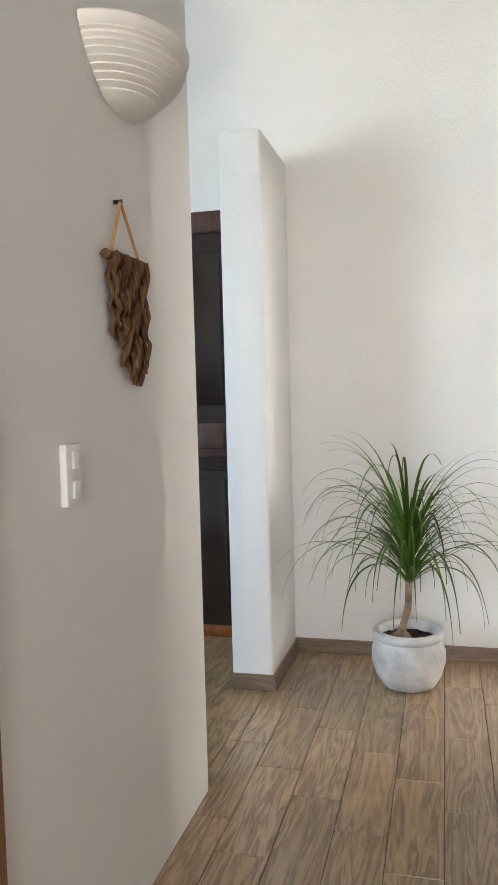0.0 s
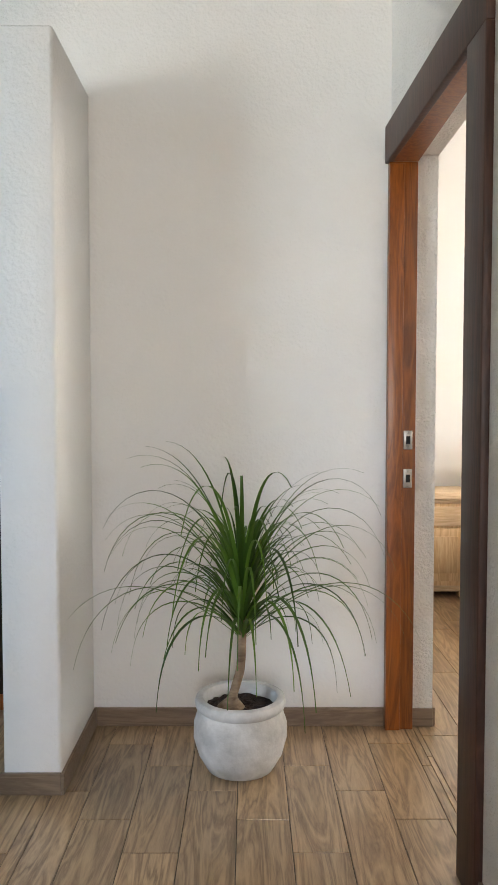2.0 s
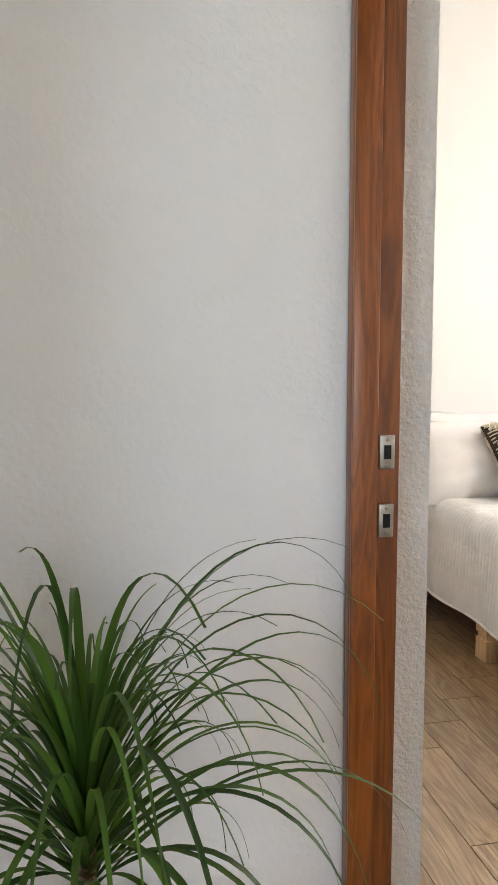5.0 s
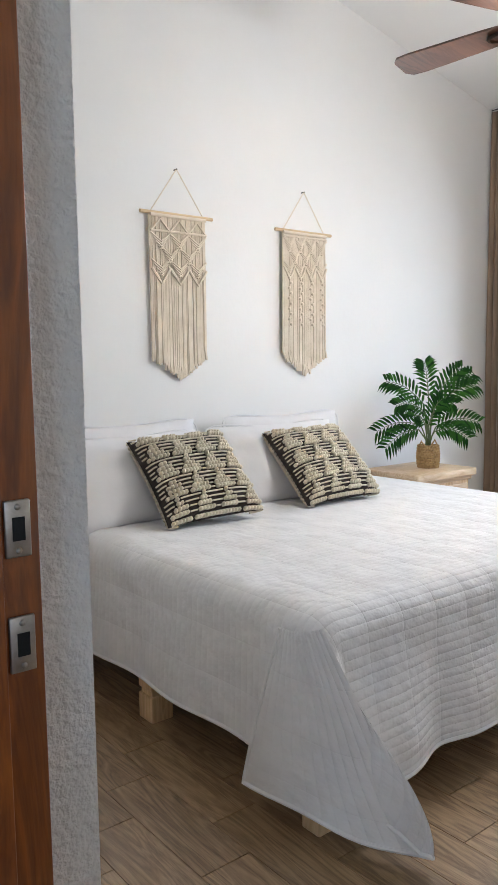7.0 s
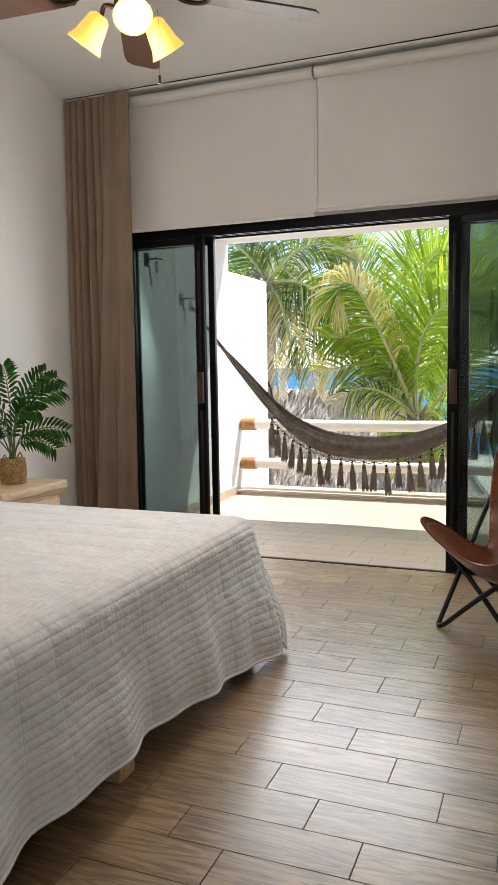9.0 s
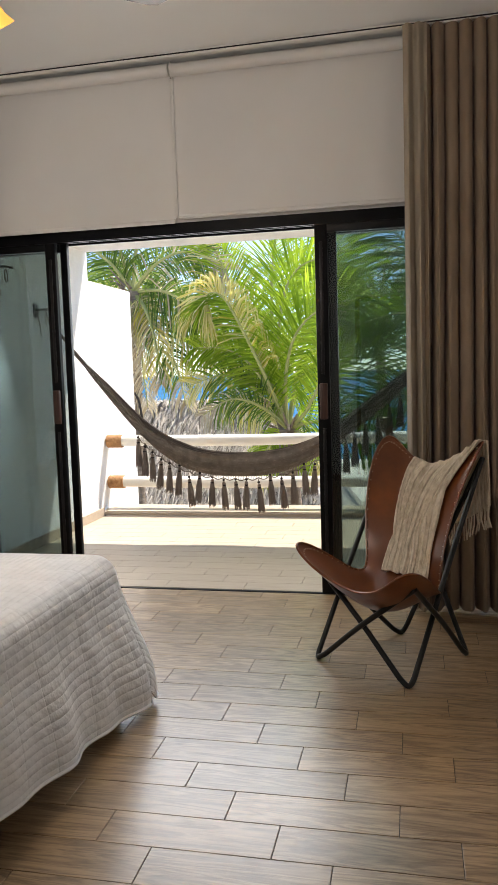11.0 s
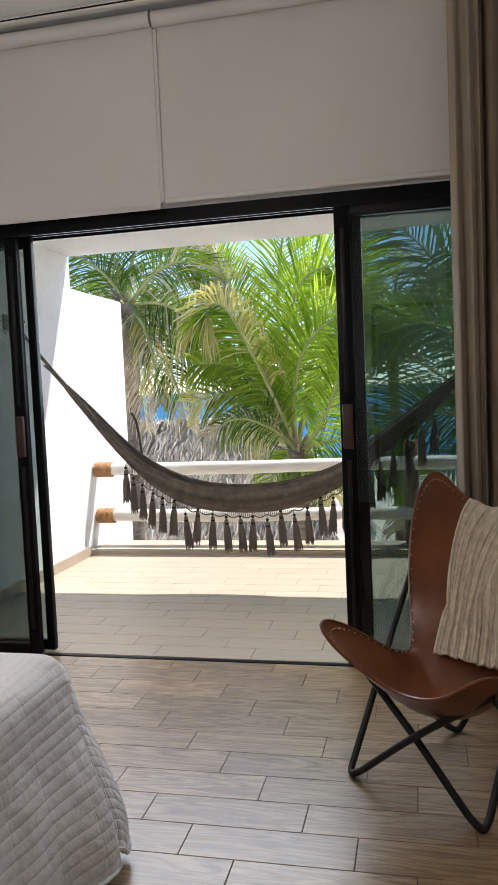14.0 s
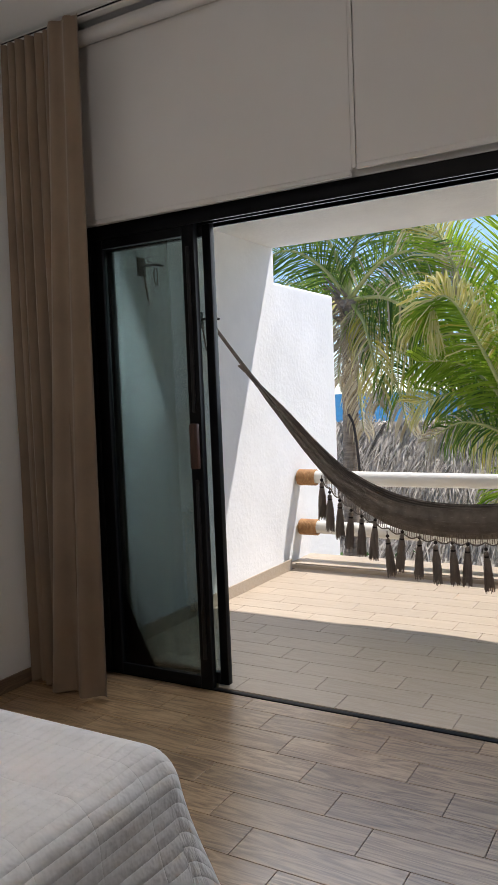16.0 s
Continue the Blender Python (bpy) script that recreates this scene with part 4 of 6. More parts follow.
def macrame(x, top, width, length, style, label):
    m = thing("wall_hanging", (x, HEAD - 0.02, top), label, "wall hanging", "macrame hangings over the bed")
    w = width / 2
    part("nail", tube(bmesh.new(), [(0, 0.02, 0.215), (0, -0.008, 0.215)], 0.003, 6), M_IRON, m)
    part("hanging_cord", tube(tube(bmesh.new(), [(-w * 0.82, 0, 0.004), (0, -0.002, 0.215)], 0.0028, 5), [(w * 0.82, 0, 0.004), (0, -0.002, 0.215)], 0.0028, 5), M_COTTON, m)
    part("dowel", tube(bmesh.new(), [(-w * 1.12, 0, 0), (w * 1.12, 0, 0)], 0.009, 10), M_DOWEL, m, "pale wooden stick")
    rnd = random.Random(style)
    knots = bmesh.new()
    n = 58
    span = w * 0.86
    tube(knots, [(-span, -0.012, -0.012), (span, -0.012, -0.012)], 0.008, 8)
    tube(knots, [(-span, -0.012, -0.085 if style == 1 else -0.03), (span, -0.012, -0.085 if style == 1 else -0.03)], 0.006, 6)
    cells = 3 if style == 1 else 4
    step = 2 * span / cells
    for c in range(cells):
        x0 = -span + c * step
        zt = -0.085 if style == 1 else -0.03
        tube(knots, [(x0, -0.012, zt), (x0 + step / 2, -0.014, -0.03 if style == 1 else -0.075), (x0 + step, -0.012, zt)], 0.0055, 6)
        for lvl in range(3):
            za = zt - lvl * 0.062
            xo = x0 + (step / 2 if lvl % 2 else 0)
            if xo + step > span + 0.01:
                continue
            for t in range(4):
                k = t / 4
                tube(knots, [(xo + step * k * 0.5, -0.013, za - 0.01 - 0.08 * k), (xo + step * (0.5 + 0.1 * k), -0.020, za - 0.05 - 0.05 * k)], 0.0045, 5)
                tube(knots, [(xo + step - step * k * 0.5, -0.013, za - 0.01 - 0.08 * k), (xo + step * (0.5 - 0.1 * k), -0.020, za - 0.05 - 0.05 * k)], 0.0045, 5)
        zb = -0.29 if style == 1 else -0.22
        tube(knots, [(x0, -0.013, zb + 0.03), (x0 + step / 4, -0.016, zb - 0.005), (x0 + step / 2, -0.014, zb - 0.04), (x0 + step * 0.75, -0.016, zb - 0.005), (x0 + step, -0.013, zb + 0.03)], 0.007, 6)
        if style == 2:
            for i in range(10):
                za = zb - 0.03 - 0.028 * i
                bmesh.ops.create_icosphere(knots, subdivisions=1, radius=0.010, matrix=pose(x0 + step / 2 + (0.007 if i % 2 else -0.007), -0.018, za))
    part("knotwork", knots, M_COTTON, m, "knotted diamonds of natural cotton")
    strands = bmesh.new()
    for i in range(n):
        sx = -span + 2 * span * i / (n - 1)
        bottom = -length + 0.10 * abs(sx) / span + rnd.uniform(-0.012, 0.012)
        if style == 2:
            bottom += 0.02 * rnd.random()
        j = rnd.uniform(-0.003, 0.003)
        dy = rnd.uniform(-0.006, 0.004)
        tube(strands, [(sx, dy, -0.01), (sx + j, dy - 0.002, -0.3), (sx + 2 * j, dy, bottom + 0.05), (sx + 3 * j + rnd.uniform(-0.006, 0.006), dy - 0.004, bottom)], [0.0052, 0.0052, 0.0056, 0.0068], 5)
    tagged(part("fringe", strands, M_COTTON, m, "long straight cotton strands"), kind="stuff")
macrame(2.485, 1.978, 0.37, 0.785, 1, "natural cotton macrame with a knotted band and straight fringe")
macrame(3.315, 1.975, 0.37, 0.785, 2, "natural cotton macrame with twisted tassels and ragged fringe")

# ---- ceiling fan ----


def ceiling_fan():
    fan = thing("ceiling_fan", (3.15, 4.72, roof(3.15)), "dark bronze ceiling fan with walnut blades and lit amber lamps", "ceiling fan")
    top = roof(3.15)
    dz = 2.50 - top
    part("canopy", lathe(bmesh.new(), [(0, 0.0), (0.075, 0.015), (0.07, -0.03), (0.03, -0.075), (0, -0.075)], 24), M_BRONZE, fan)
    part("downrod", tube(bmesh.new(), [(0, 0, -0.05), (0, 0, dz + 0.12)], 0.012, 10), M_BRONZE, fan)
    part("motor", lathe(bmesh.new(), [(0, dz + 0.15), (0.05, dz + 0.14), (0.125, dz + 0.10), (0.135, dz + 0.05), (0.115, dz + 0.015), (0.06, dz), (0, dz)], 32), M_BRONZE, fan)
    part("light_kit", lathe(bmesh.new(), [(0, dz), (0.045, dz), (0.048, dz - 0.09), (0.03, dz - 0.11), (0, dz - 0.11)], 24), M_BRONZE, fan)
    for k in range(5):
        a = radians(97 + 72 * k)
        rot = Matrix.Rotation(a, 4, "Z")
        b = bmesh.new()
        tube(b, [rot @ Vector(p) for p in ((0.10, 0, dz + 0.035), (0.15, 0.0, dz + 0.02), (0.19, 0.0, dz + 0.012))], 0.010, 8)
        ring = [rot @ Vector((0.235 + 0.055 * math.cos(i * math.tau / 16), 0.035 * math.sin(i * math.tau / 16), dz + 0.012)) for i in range(16)]
        tube(b, ring, 0.008, 6, True)
        br = part("bracket", b, M_BRONZE, fan)
        bl = bmesh.new()
        prof = [(0.20, 0.035), (0.22, 0.055), (0.30, 0.062), (0.62, 0.075), (0.675, 0.07), (0.70, 0.045)]
        outline = [(x, y) for x, y in prof] + [(x, -y) for x, y in reversed(prof)]
        twist = rot @ Matrix.Rotation(radians(11), 4, "X")
        ups = []
        for h in (0.0, 0.008):
            ups.append([bl.verts.new(twist @ Vector((x, y, 0)) + Vector((0, 0, dz + 0.016 + h))) for x, y in outline])
        bl.faces.new(ups[0])
        bl.faces.new(ups[1])
        for i in range(len(outline)):
            j = (i + 1) % len(outline)
            bl.faces.new((ups[0][i], ups[0][j], ups[1][j], ups[1][i]))
        part("blade", bl, M_BLADE, fan, "walnut fan blade", smooth=False)
    for k in range(3):
        a = radians(215 + 120 * k)
        d = Vector((math.cos(a), math.sin(a), 0))
        arm = part("lamp_arm", tube(bmesh.new(), spline([d * 0.04 + Vector((0, 0, dz - 0.05)), d * 0.085 + Vector((0, 0, dz - 0.035)), d * 0.10 + Vector((0, 0, dz - 0.07))], 5), 0.008, 8), M_BRONZE, fan)
        tiltm = Matrix.Translation(d * 0.10 + Vector((0, 0, dz - 0.065))) @ Matrix.Rotation(a, 4, "Z") @ Matrix.Rotation(radians(-38), 4, "Y")
        sh = lathe(bmesh.new(), [(0.022, 0.0), (0.036, -0.012), (0.044, -0.05), (0.050, -0.085), (0.064, -0.115), (0.061, -0.115), (0.047, -0.083), (0.040, -0.05), (0.02, -0.006)], 20)
        sh.transform(tiltm)
        shade = part("shade", sh, M_SHADE, arm, "lit amber glass shade")
        bu = bmesh.new()
        bmesh.ops.create_uvsphere(bu, u_segments=14, v_segments=10, radius=0.030, matrix=tiltm @ pose(0, 0, -0.075))
        part("bulb", bu, M_BULB, arm)
    ch = bmesh.new()
    for i in range(34):
        bmesh.ops.create_icosphere(ch, subdivisions=1, radius=0.0019, matrix=pose(0.045, -0.09, dz - 0.06 - i * 0.0062))
    part("pull_chain", ch, M_BRONZE, fan)
    part("chain_knob", lathe(bmesh.new(), [(0, 0), (0.005, -0.004), (0.007, -0.03), (0, -0.034)], 10, (0.045, -0.09, dz - 0.27)), M_BRONZE, fan)
ceiling_fan()

# ---- butterfly chair ----


def butterfly_chair():
    c = thing("butterfly_chair", (4.42, 3.50, 0), "brown leather butterfly chair on a black iron rod frame", "chair")
    feet = {"fl": (-0.10, 0.34), "fr": (-0.383, -0.07), "br": (0.03, -0.32), "bl": (0.27, -0.03)}
    tips = {"fl": (-0.10, 0.375, 0.515), "fr": (-0.47, -0.09, 0.49), "br": (0.21, -0.39, 0.90), "bl": (0.47, 0.055, 0.905)}
    ring = ["fl", "fr", "br", "bl"]
    mid = Vector((0.0, 0.0, 0.36))
    for i, k in enumerate(ring):
        f = Vector((*feet[k], 0.011))
        ends = []
        for other in (ring[i - 1], ring[(i + 1) % 4]):
            t = Vector(tips[other])
            ends.append(t + (t - mid).normalized() * -0.03 + (Vector((0.055, -0.03, -0.03)) if other[0] == "b" else Vector((0.020, -0.008, -0.066))))
        da, db = (ends[0] - f).normalized(), (ends[1] - f).normalized()
        pts = [ends[0], ends[0].lerp(f, 0.5), f + da * 0.10, f + da * 0.055, f + da * 0.022 + db * 0.006, f + db * 0.022 + da * 0.006, f + db * 0.055, f + db * 0.10, ends[1].lerp(f, 0.5), ends[1]]
        low = min(p.z for p in pts) - 0.011
        part("frame_rod", tube(bmesh.new(), spline([p - Vector((0, 0, low)) if 1 < n < 8 else p for n, p in enumerate(pts)], 4), 0.0118, 10), M_IRON, c)
    far = {k: Vector(v) for k, v in tips.items()}

    def lag(t, a, b, d):
        return a * ((t - 0.5) * (t - 1) * 2) + b * (t * (1 - t) * 4) + d * (t * (t - 0.5) * 2)

    def sling(u, v):
        # a saddle between the four lobes, whose corners are rounded
        a, b = 2 * u - 1, 2 * v - 1
        big = max(abs(a), abs(b))
        k = big / (abs(a) ** 2.5 + abs(b) ** 2.5) ** (1 / 2.5) if big > 1e-6 else 1.0
        u, v = (a * k + 1) / 2, (b * k + 1) / 2
        rows = ((far["fr"], Vector((-0.33, 0.15, 0.375)), far["fl"]),
                (Vector((-0.11, -0.20, 0.32)), Vector((-0.03, 0.0, 0.305)), Vector((0.085, 0.155, 0.355))),
                (Vector((0.135, -0.275, 0.62)), Vector((0.23, -0.065, 0.56)), Vector((0.29, 0.135, 0.64))),
                (far["br"], Vector((0.375, -0.175, 0.80)), far["bl"]))
        w = [1.0] * 4
        at = (0.0, 0.38, 0.70, 1.0)
        for m in range(4):
            for n in range(4):
                if m != n:
                    w[m] *= (u - at[n]) / (at[m] - at[n])
        p = sum((lag(v, *row) * w[m] for m, row in enumerate(rows)), Vector((0, 0, 0)))
        return p + Vector((0, 0, 0.004 * noise.noise((u * 6, v * 6, 2))))

    for _ in range(12):
        for k, uv in (("fr", (0, 0)), ("fl", (0, 1)), ("br", (1, 0)), ("bl", (1, 1))):
            t = Vector(tips[k])
            far[k] = far[k] + (t + (t - mid).normalized() * 0.015 - sling(*uv)) * 0.8

    seat = part("sling", surface(bmesh.new(), 40, 40, sling, thick=0.005), M_LEATHER, c, "worn brown leather sling seat")
    edge = [(t, 0) for t in np.linspace(0, 1, 60)] + [(1, t) for t in np.linspace(0, 1, 60)] + [(t, 1) for t in np.linspace(1, 0, 60)] + [(0, t) for t in np.linspace(1, 0, 60)]
    lace, welt = bmesh.new(), []
    for i, (u, v) in enumerate(edge):
        welt.append(sling(u, v))
        if i % 2 == 0:
            uu, vv = u + (0.5 - u) * 0.028, v + (0.5 - v) * 0.028
            p = sling(uu, vv)
            bmesh.ops.create_icosphere(lace, subdivisions=1, radius=0.0029, matrix=Matrix.Translation(p + Vector((-0.002, 0.0, 0.0035))))
            bmesh.ops.create_icosphere(lace, subdivisions=1, radius=0.0029, matrix=Matrix.Translation(p - Vector((-0.002, 0.0, 0.0035))))
    part("welt", tube(bmesh.new(), welt, 0.0055, 6, True), M_LEATHER, seat)
    tagged(part("lacing", lace, M_STITCH, seat, "pale lacing along the rim"), kind="stuff")
    return c, sling
chair, sling = butterfly_chair()


def throw_blanket():
    t = thing("throw_blanket", (4.42, 3.50, 0), "cream chunky woven throw hung over the back of the chair", "throw")

    def f(u, v):
        # v runs from the seat up the back, over its edge and down behind
        s = 0.45 + 0.76 * v
        across = 0.10 + (0.47 + 0.10 * (1 - v)) * u + 0.03 * (1 - v)
        if s <= 1.0:
            p = sling(s, across)
            q = sling(min(1.0, s + 0.02), across) - sling(max(0.0, s - 0.02), across)
            n = q.cross(sling(s, min(1, across + 0.02)) - sling(s, max(0, across - 0.02))).normalized()
            n = n if n.z > 0 else -n
            p = p + n * (0.012 + 0.004 * math.sin(u * 40))
        else:
            p = sling(1.0, across) + Vector((0.018 + 0.10 * (s - 1), -0.02 - 0.05 * (s - 1), 0.014 - 1.5 * (s - 1)))
        return p + Vector((0.006 * noise.noise((u * 9, v * 9, 3)), 0, 0.006 * noise.noise((u * 30, v * 8, 9))))
    part("cloth", surface(bmesh.new(), 44, 50, f, thick=0.007), M_THROW, t)
    cords = bmesh.new()
    for k in range(17):
        u = 0.02 + 0.96 * k / 16
        pts = [f(u, i / 46) + Vector((-0.004, 0, 0.005 + 0.0022 * (i % 2))) for i in range(47)]
        tube(cords, pts, [0.0058 if (i + k) % 2 else 0.0042 for i in range(47)], 6)
    tagged(part("ribs", cords, M_THROW, t, "raised chunky yarn ribs"), kind="stuff")
    fr = bmesh.new()
    rnd = random.Random(2)
    for k in range(30):
        p = f(k / 29, 1.0)
        tube(fr, [p, p + Vector((rnd.uniform(-0.006, 0.006), rnd.uniform(-0.006, 0.006), -0.05)), p + Vector((rnd.uniform(-0.012, 0.012), rnd.uniform(-0.012, 0.012), -0.10))], 0.0035, 5)
    tagged(part("fringe", fr, M_THROW, t, "loose yarn fringe"), kind="stuff")
throw_blanket()

# ---- hall things ----


def planter():
    p = thing("plant_pot", (0.127, 3.71, 0), "round pale grey concrete pot on the tiles", "plant pot")
    prof = [(0, 0), (0.085, 0.0), (0.105, 0.008), (0.132, 0.055), (0.147, 0.11), (0.146, 0.155), (0.134, 0.192), (0.132, 0.2), (0.14, 0.207), (0.143, 0.222), (0.139, 0.236), (0.128, 0.24), (0.117, 0.236), (0.113, 0.222), (0.112, 0.19), (0, 0.19)]
    part("pot", lathe(bmesh.new(), [(r * 1.04, z * 1.02) for r, z in prof], 48), M_CONCRETE, p)
    soil = bmesh.new()
    surface(soil, 14, 14, lambda u, v: Vector(((2 * u - 1) * math.sqrt(1 - (2 * v - 1) ** 2 / 2) * 0.113, (2 * v - 1) * math.sqrt(1 - (2 * u - 1) ** 2 / 2) * 0.113, 0.205 + 0.012 * noise.noise((u * 9, v * 9, 1)))))
    part("soil", soil, M_SOIL, p, "dark crumbly soil")
planter()


def ponytail():
    p = thing("ponytail_palm", (0.112, 3.705, 0.205), "ponytail palm with long arching green leaves in the pot", "plant")
    trunk = [(-0.015, 0, -0.02), (-0.012, 0, 0.01), (-0.008, 0, 0.04), (0.003, 0, 0.08), (0.014, 0, 0.12), (0.018, 0, 0.16), (0.02, 0, 0.215), (0.022, 0, 0.30)]
    part("trunk", tube(bmesh.new(), spline(trunk, 4), [0.043 * (1 - smoothstep(0, 0.3, i / 28)) + 0.0145 for i in range(29)], 16), M_BARK, p, "brown swollen trunk")
    rnd = random.Random(12)
    leaves = 150
    for group in range(10):
        b = bmesh.new()
        for k in range(leaves // 10):
            i = group * (leaves // 10) + k
            lvl = i / leaves
            a = i * 2.39996 + rnd.uniform(-0.2, 0.2)
            out = Vector((math.cos(a), math.sin(a), 0))
            rise = 0.80 + 2.5 * lvl ** 1.1 + rnd.uniform(-0.25, 0.45)
            d = (out + Vector((0, 0, rise))).normalized()
            ln = rnd.uniform(0.46, 0.74) * (1.0 if lvl < 0.85 else 0.88)
            if out.y > 0.3:
                ln *= 0.6
            base = Vector((0.022, 0, 0.225 + 0.19 * lvl)) + out * 0.008
            drop = rnd.uniform(1.5, 3.3) * (1.15 - 0.35 * lvl)
            pts, pos, vel = [base], base.copy(), d.copy()
            steps = 18
            for s in range(steps):
                vel = (vel + Vector((0, 0, -drop * 0.095 * (1.5 * (s / steps) ** 1.4 + 0.16)))).normalized()
                pos = pos + vel * ln / steps
                if pos.y > 0.285:
                    pos.y = 0.285
                pos.z = max(pos.z, 0.02)
                pts.append(pos.copy())
            wide = rnd.uniform(0.0042, 0.0068)
            left, right, mid = [], [], []
            for s, q in enumerate(pts):
                t = pts[min(s + 1, steps)] - pts[max(0, s - 1)]
                side = t.cross(Vector((0, 0, 1)))
                side = side.normalized() if side.length > 1e-4 else Vector((-out.y, out.x, 0))
                ww = wide * max(0.20, (1 - (s / steps) ** 1.9)) * (0.7 + 0.6 * min(1, s / 3) if s < 3 else 1.3)
                nrm = side.cross(t).normalized()
                left.append(b.verts.new(q + side * ww + nrm * ww * 0.35))
                mid.append(b.verts.new(q))
                right.append(b.verts.new(q - side * ww + nrm * ww * 0.35))
            for s in range(steps):
                b.faces.new((left[s], mid[s], mid[s + 1], left[s + 1]))
                b.faces.new((mid[s], right[s], right[s + 1], mid[s + 1]))
        tagged(part("leaves", b, M_LEAF, p), kind="stuff")
ponytail()


def sconce():
    s = thing("wall_lamp", (HALL_L, 2.20, 1.95), "white plaster half-bowl wall lamp with ribbed rings", "wall lamp")
    b = bmesh.new()
    prof = [(0.0, -0.105), (0.045, -0.10), (0.08, -0.085)]
    n = 9
    for k in range(n):
        z0 = -0.07 + k * 0.022
        r0 = 0.092 + 0.09 * math.sin(min(1.0, (k + 0.2) / n) * math.pi / 2)
        prof += [(r0, z0), (r0 + 0.007, z0 + 0.008), (r0 + 0.005, z0 + 0.016)]
    prof += [(0.194, 0.138), (0.196, 0.165), (0.19, 0.176), (0.178, 0.174), (0.17, 0.15)]
    segs = 40
    rings = []
    for r, z in prof:
        rings.append([b.verts.new((0.004 + 0.82 * r * math.sin(k * math.pi / segs), r * math.cos(k * math.pi / segs) * 1.05, z * 0.54)) for k in range(segs + 1)])
    for a, c in zip(rings, rings[1:]):
        for k in range(segs):
            b.faces.new((a[k], a[k + 1], c[k + 1], c[k]))
    bmesh.ops.remove_doubles(b, verts=b.verts, dist=0.0002)
    part("bowl", b, M_PLASTER, s)
    part("wall_plate", boxed(0, 0.012, -0.06, 0.06, -0.01, 0.07, bevel=0.003), M_PLASTER, s)
sconce()


def brown_hanging():
    h = thing("wall_hanging", (HALL_L, 2.185, 1.552), "small brown jute macrame hung from a nail on the wall", "wall hanging")
    part("nail", tube(bmesh.new(), [(0, -0.03, 0.135), (0.02, -0.03, 0.135)], 0.005, 6), M_IRON, h)
    part("hanging_cord", tube(tube(bmesh.new(), [(0.014, -0.095, 0.0), (0.016, -0.03, 0.135)], 0.0042, 6), [(0.014, 0.085, 0.0), (0.016, -0.03, 0.135)], 0.0042, 6), M_ROPE, h, "thin brown cord")
    part("stick", tube(bmesh.new(), [(0.014, -0.118, 0.004), (0.014, -0.05, 0.0), (0.014, 0.105, -0.006)], [0.012, 0.010, 0.011], 8), M_BROWNCORD, h)
    rnd = random.Random(3)
    b = bmesh.new()
    for k in range(19):
        y = -0.095 + 0.176 * k / 18
        bottom = -0.165 - 0.105 * smoothstep(-0.09, -0.01, y) + rnd.uniform(-0.018, 0.018)
        for row in range(2):
            x = 0.013 + 0.013 * row + rnd.uniform(-0.003, 0.003)
            yy = y + rnd.uniform(-0.004, 0.004)
            pts = [(x, yy, 0.012)] + [(x + 0.005 * math.sin(j * 1.3 + k), yy + 0.012 * smoothstep(3, 14, j) * (1 - k / 18) + 0.003 * math.sin(j * 1.9 + k), (bottom + 0.03 * row) * j / 14) for j in range(1, 15)]
            tube(b, pts, [0.0044 + 0.0020 * (j % 2) + (0.003 if j < 2 else 0) for j in range(15)], 6)
    tagged(part("fringe", b, M_BROWNCORD, h, "thick brown jute strands"), kind="stuff")
brown_hanging()
sw = thing("light_switch", (HALL_L, 1.885, 1.088), "white plastic double light switch on the wall", "light switch")
part("plate", boxed(0.0, 0.016, -0.036, 0.036, -0.062, 0.062, bevel=0.003), M_PLASTIC, sw)
part("rocker", boxed(0.016, 0.022, -0.016, 0.016, 0.012, 0.048, bevel=0.003), M_PLASTIC, sw)
part("rocker", boxed(0.016, 0.022, -0.016, 0.016, -0.048, -0.012, bevel=0.003), M_PLASTIC, sw)
sw2 = thing("wall_socket", (4.86, HEAD, 1.12), "white plastic wall switch beside the curtain", "light switch")
part("plate", boxed(-0.036, 0.036, -0.008, 0, -0.06, 0.06, bevel=0.003), M_PLASTIC, sw2)
part("rocker", boxed(-0.014, 0.014, -0.012, -0.008, -0.03, 0.03, bevel=0.002), M_PLASTIC, sw2)

# ---- terrace ----
TY = 6.20
bm = boxed(5.44, 7.44, TY, TY + 0.28, -3.2, 2.40)
box(bm, 7.44, 8.64, TY + 0.06, TY + 0.28, -3.2, 2.15, bevel=0.02)
structure("wall_terrace_side", bm, M_OUTWALL, "white plastered side wall of the terrace")
structure("ceiling_terrace", boxed(5.44, 7.43, 0.9, 6.48, 2.37, 2.55), M_OUTWALL, "white underside of the roof over the terrace")
structure("wall_terrace_far", boxed(5.44, 8.3, 0.75, 0.9, -3.2, 2.55), M_OUTWALL, "white plastered wall at the other end of the terrace")
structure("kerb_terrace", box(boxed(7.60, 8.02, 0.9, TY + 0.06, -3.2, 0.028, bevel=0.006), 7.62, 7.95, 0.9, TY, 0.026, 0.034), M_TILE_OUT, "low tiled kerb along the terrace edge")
structure("wall_house_front", boxed(5.30, 5.44, 0.75, SOUTH - 0.15, -3.2, 3.2), M_OUTWALL, "white outer wall of the house")
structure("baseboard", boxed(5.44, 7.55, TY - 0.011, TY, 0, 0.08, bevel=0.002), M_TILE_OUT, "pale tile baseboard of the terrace")


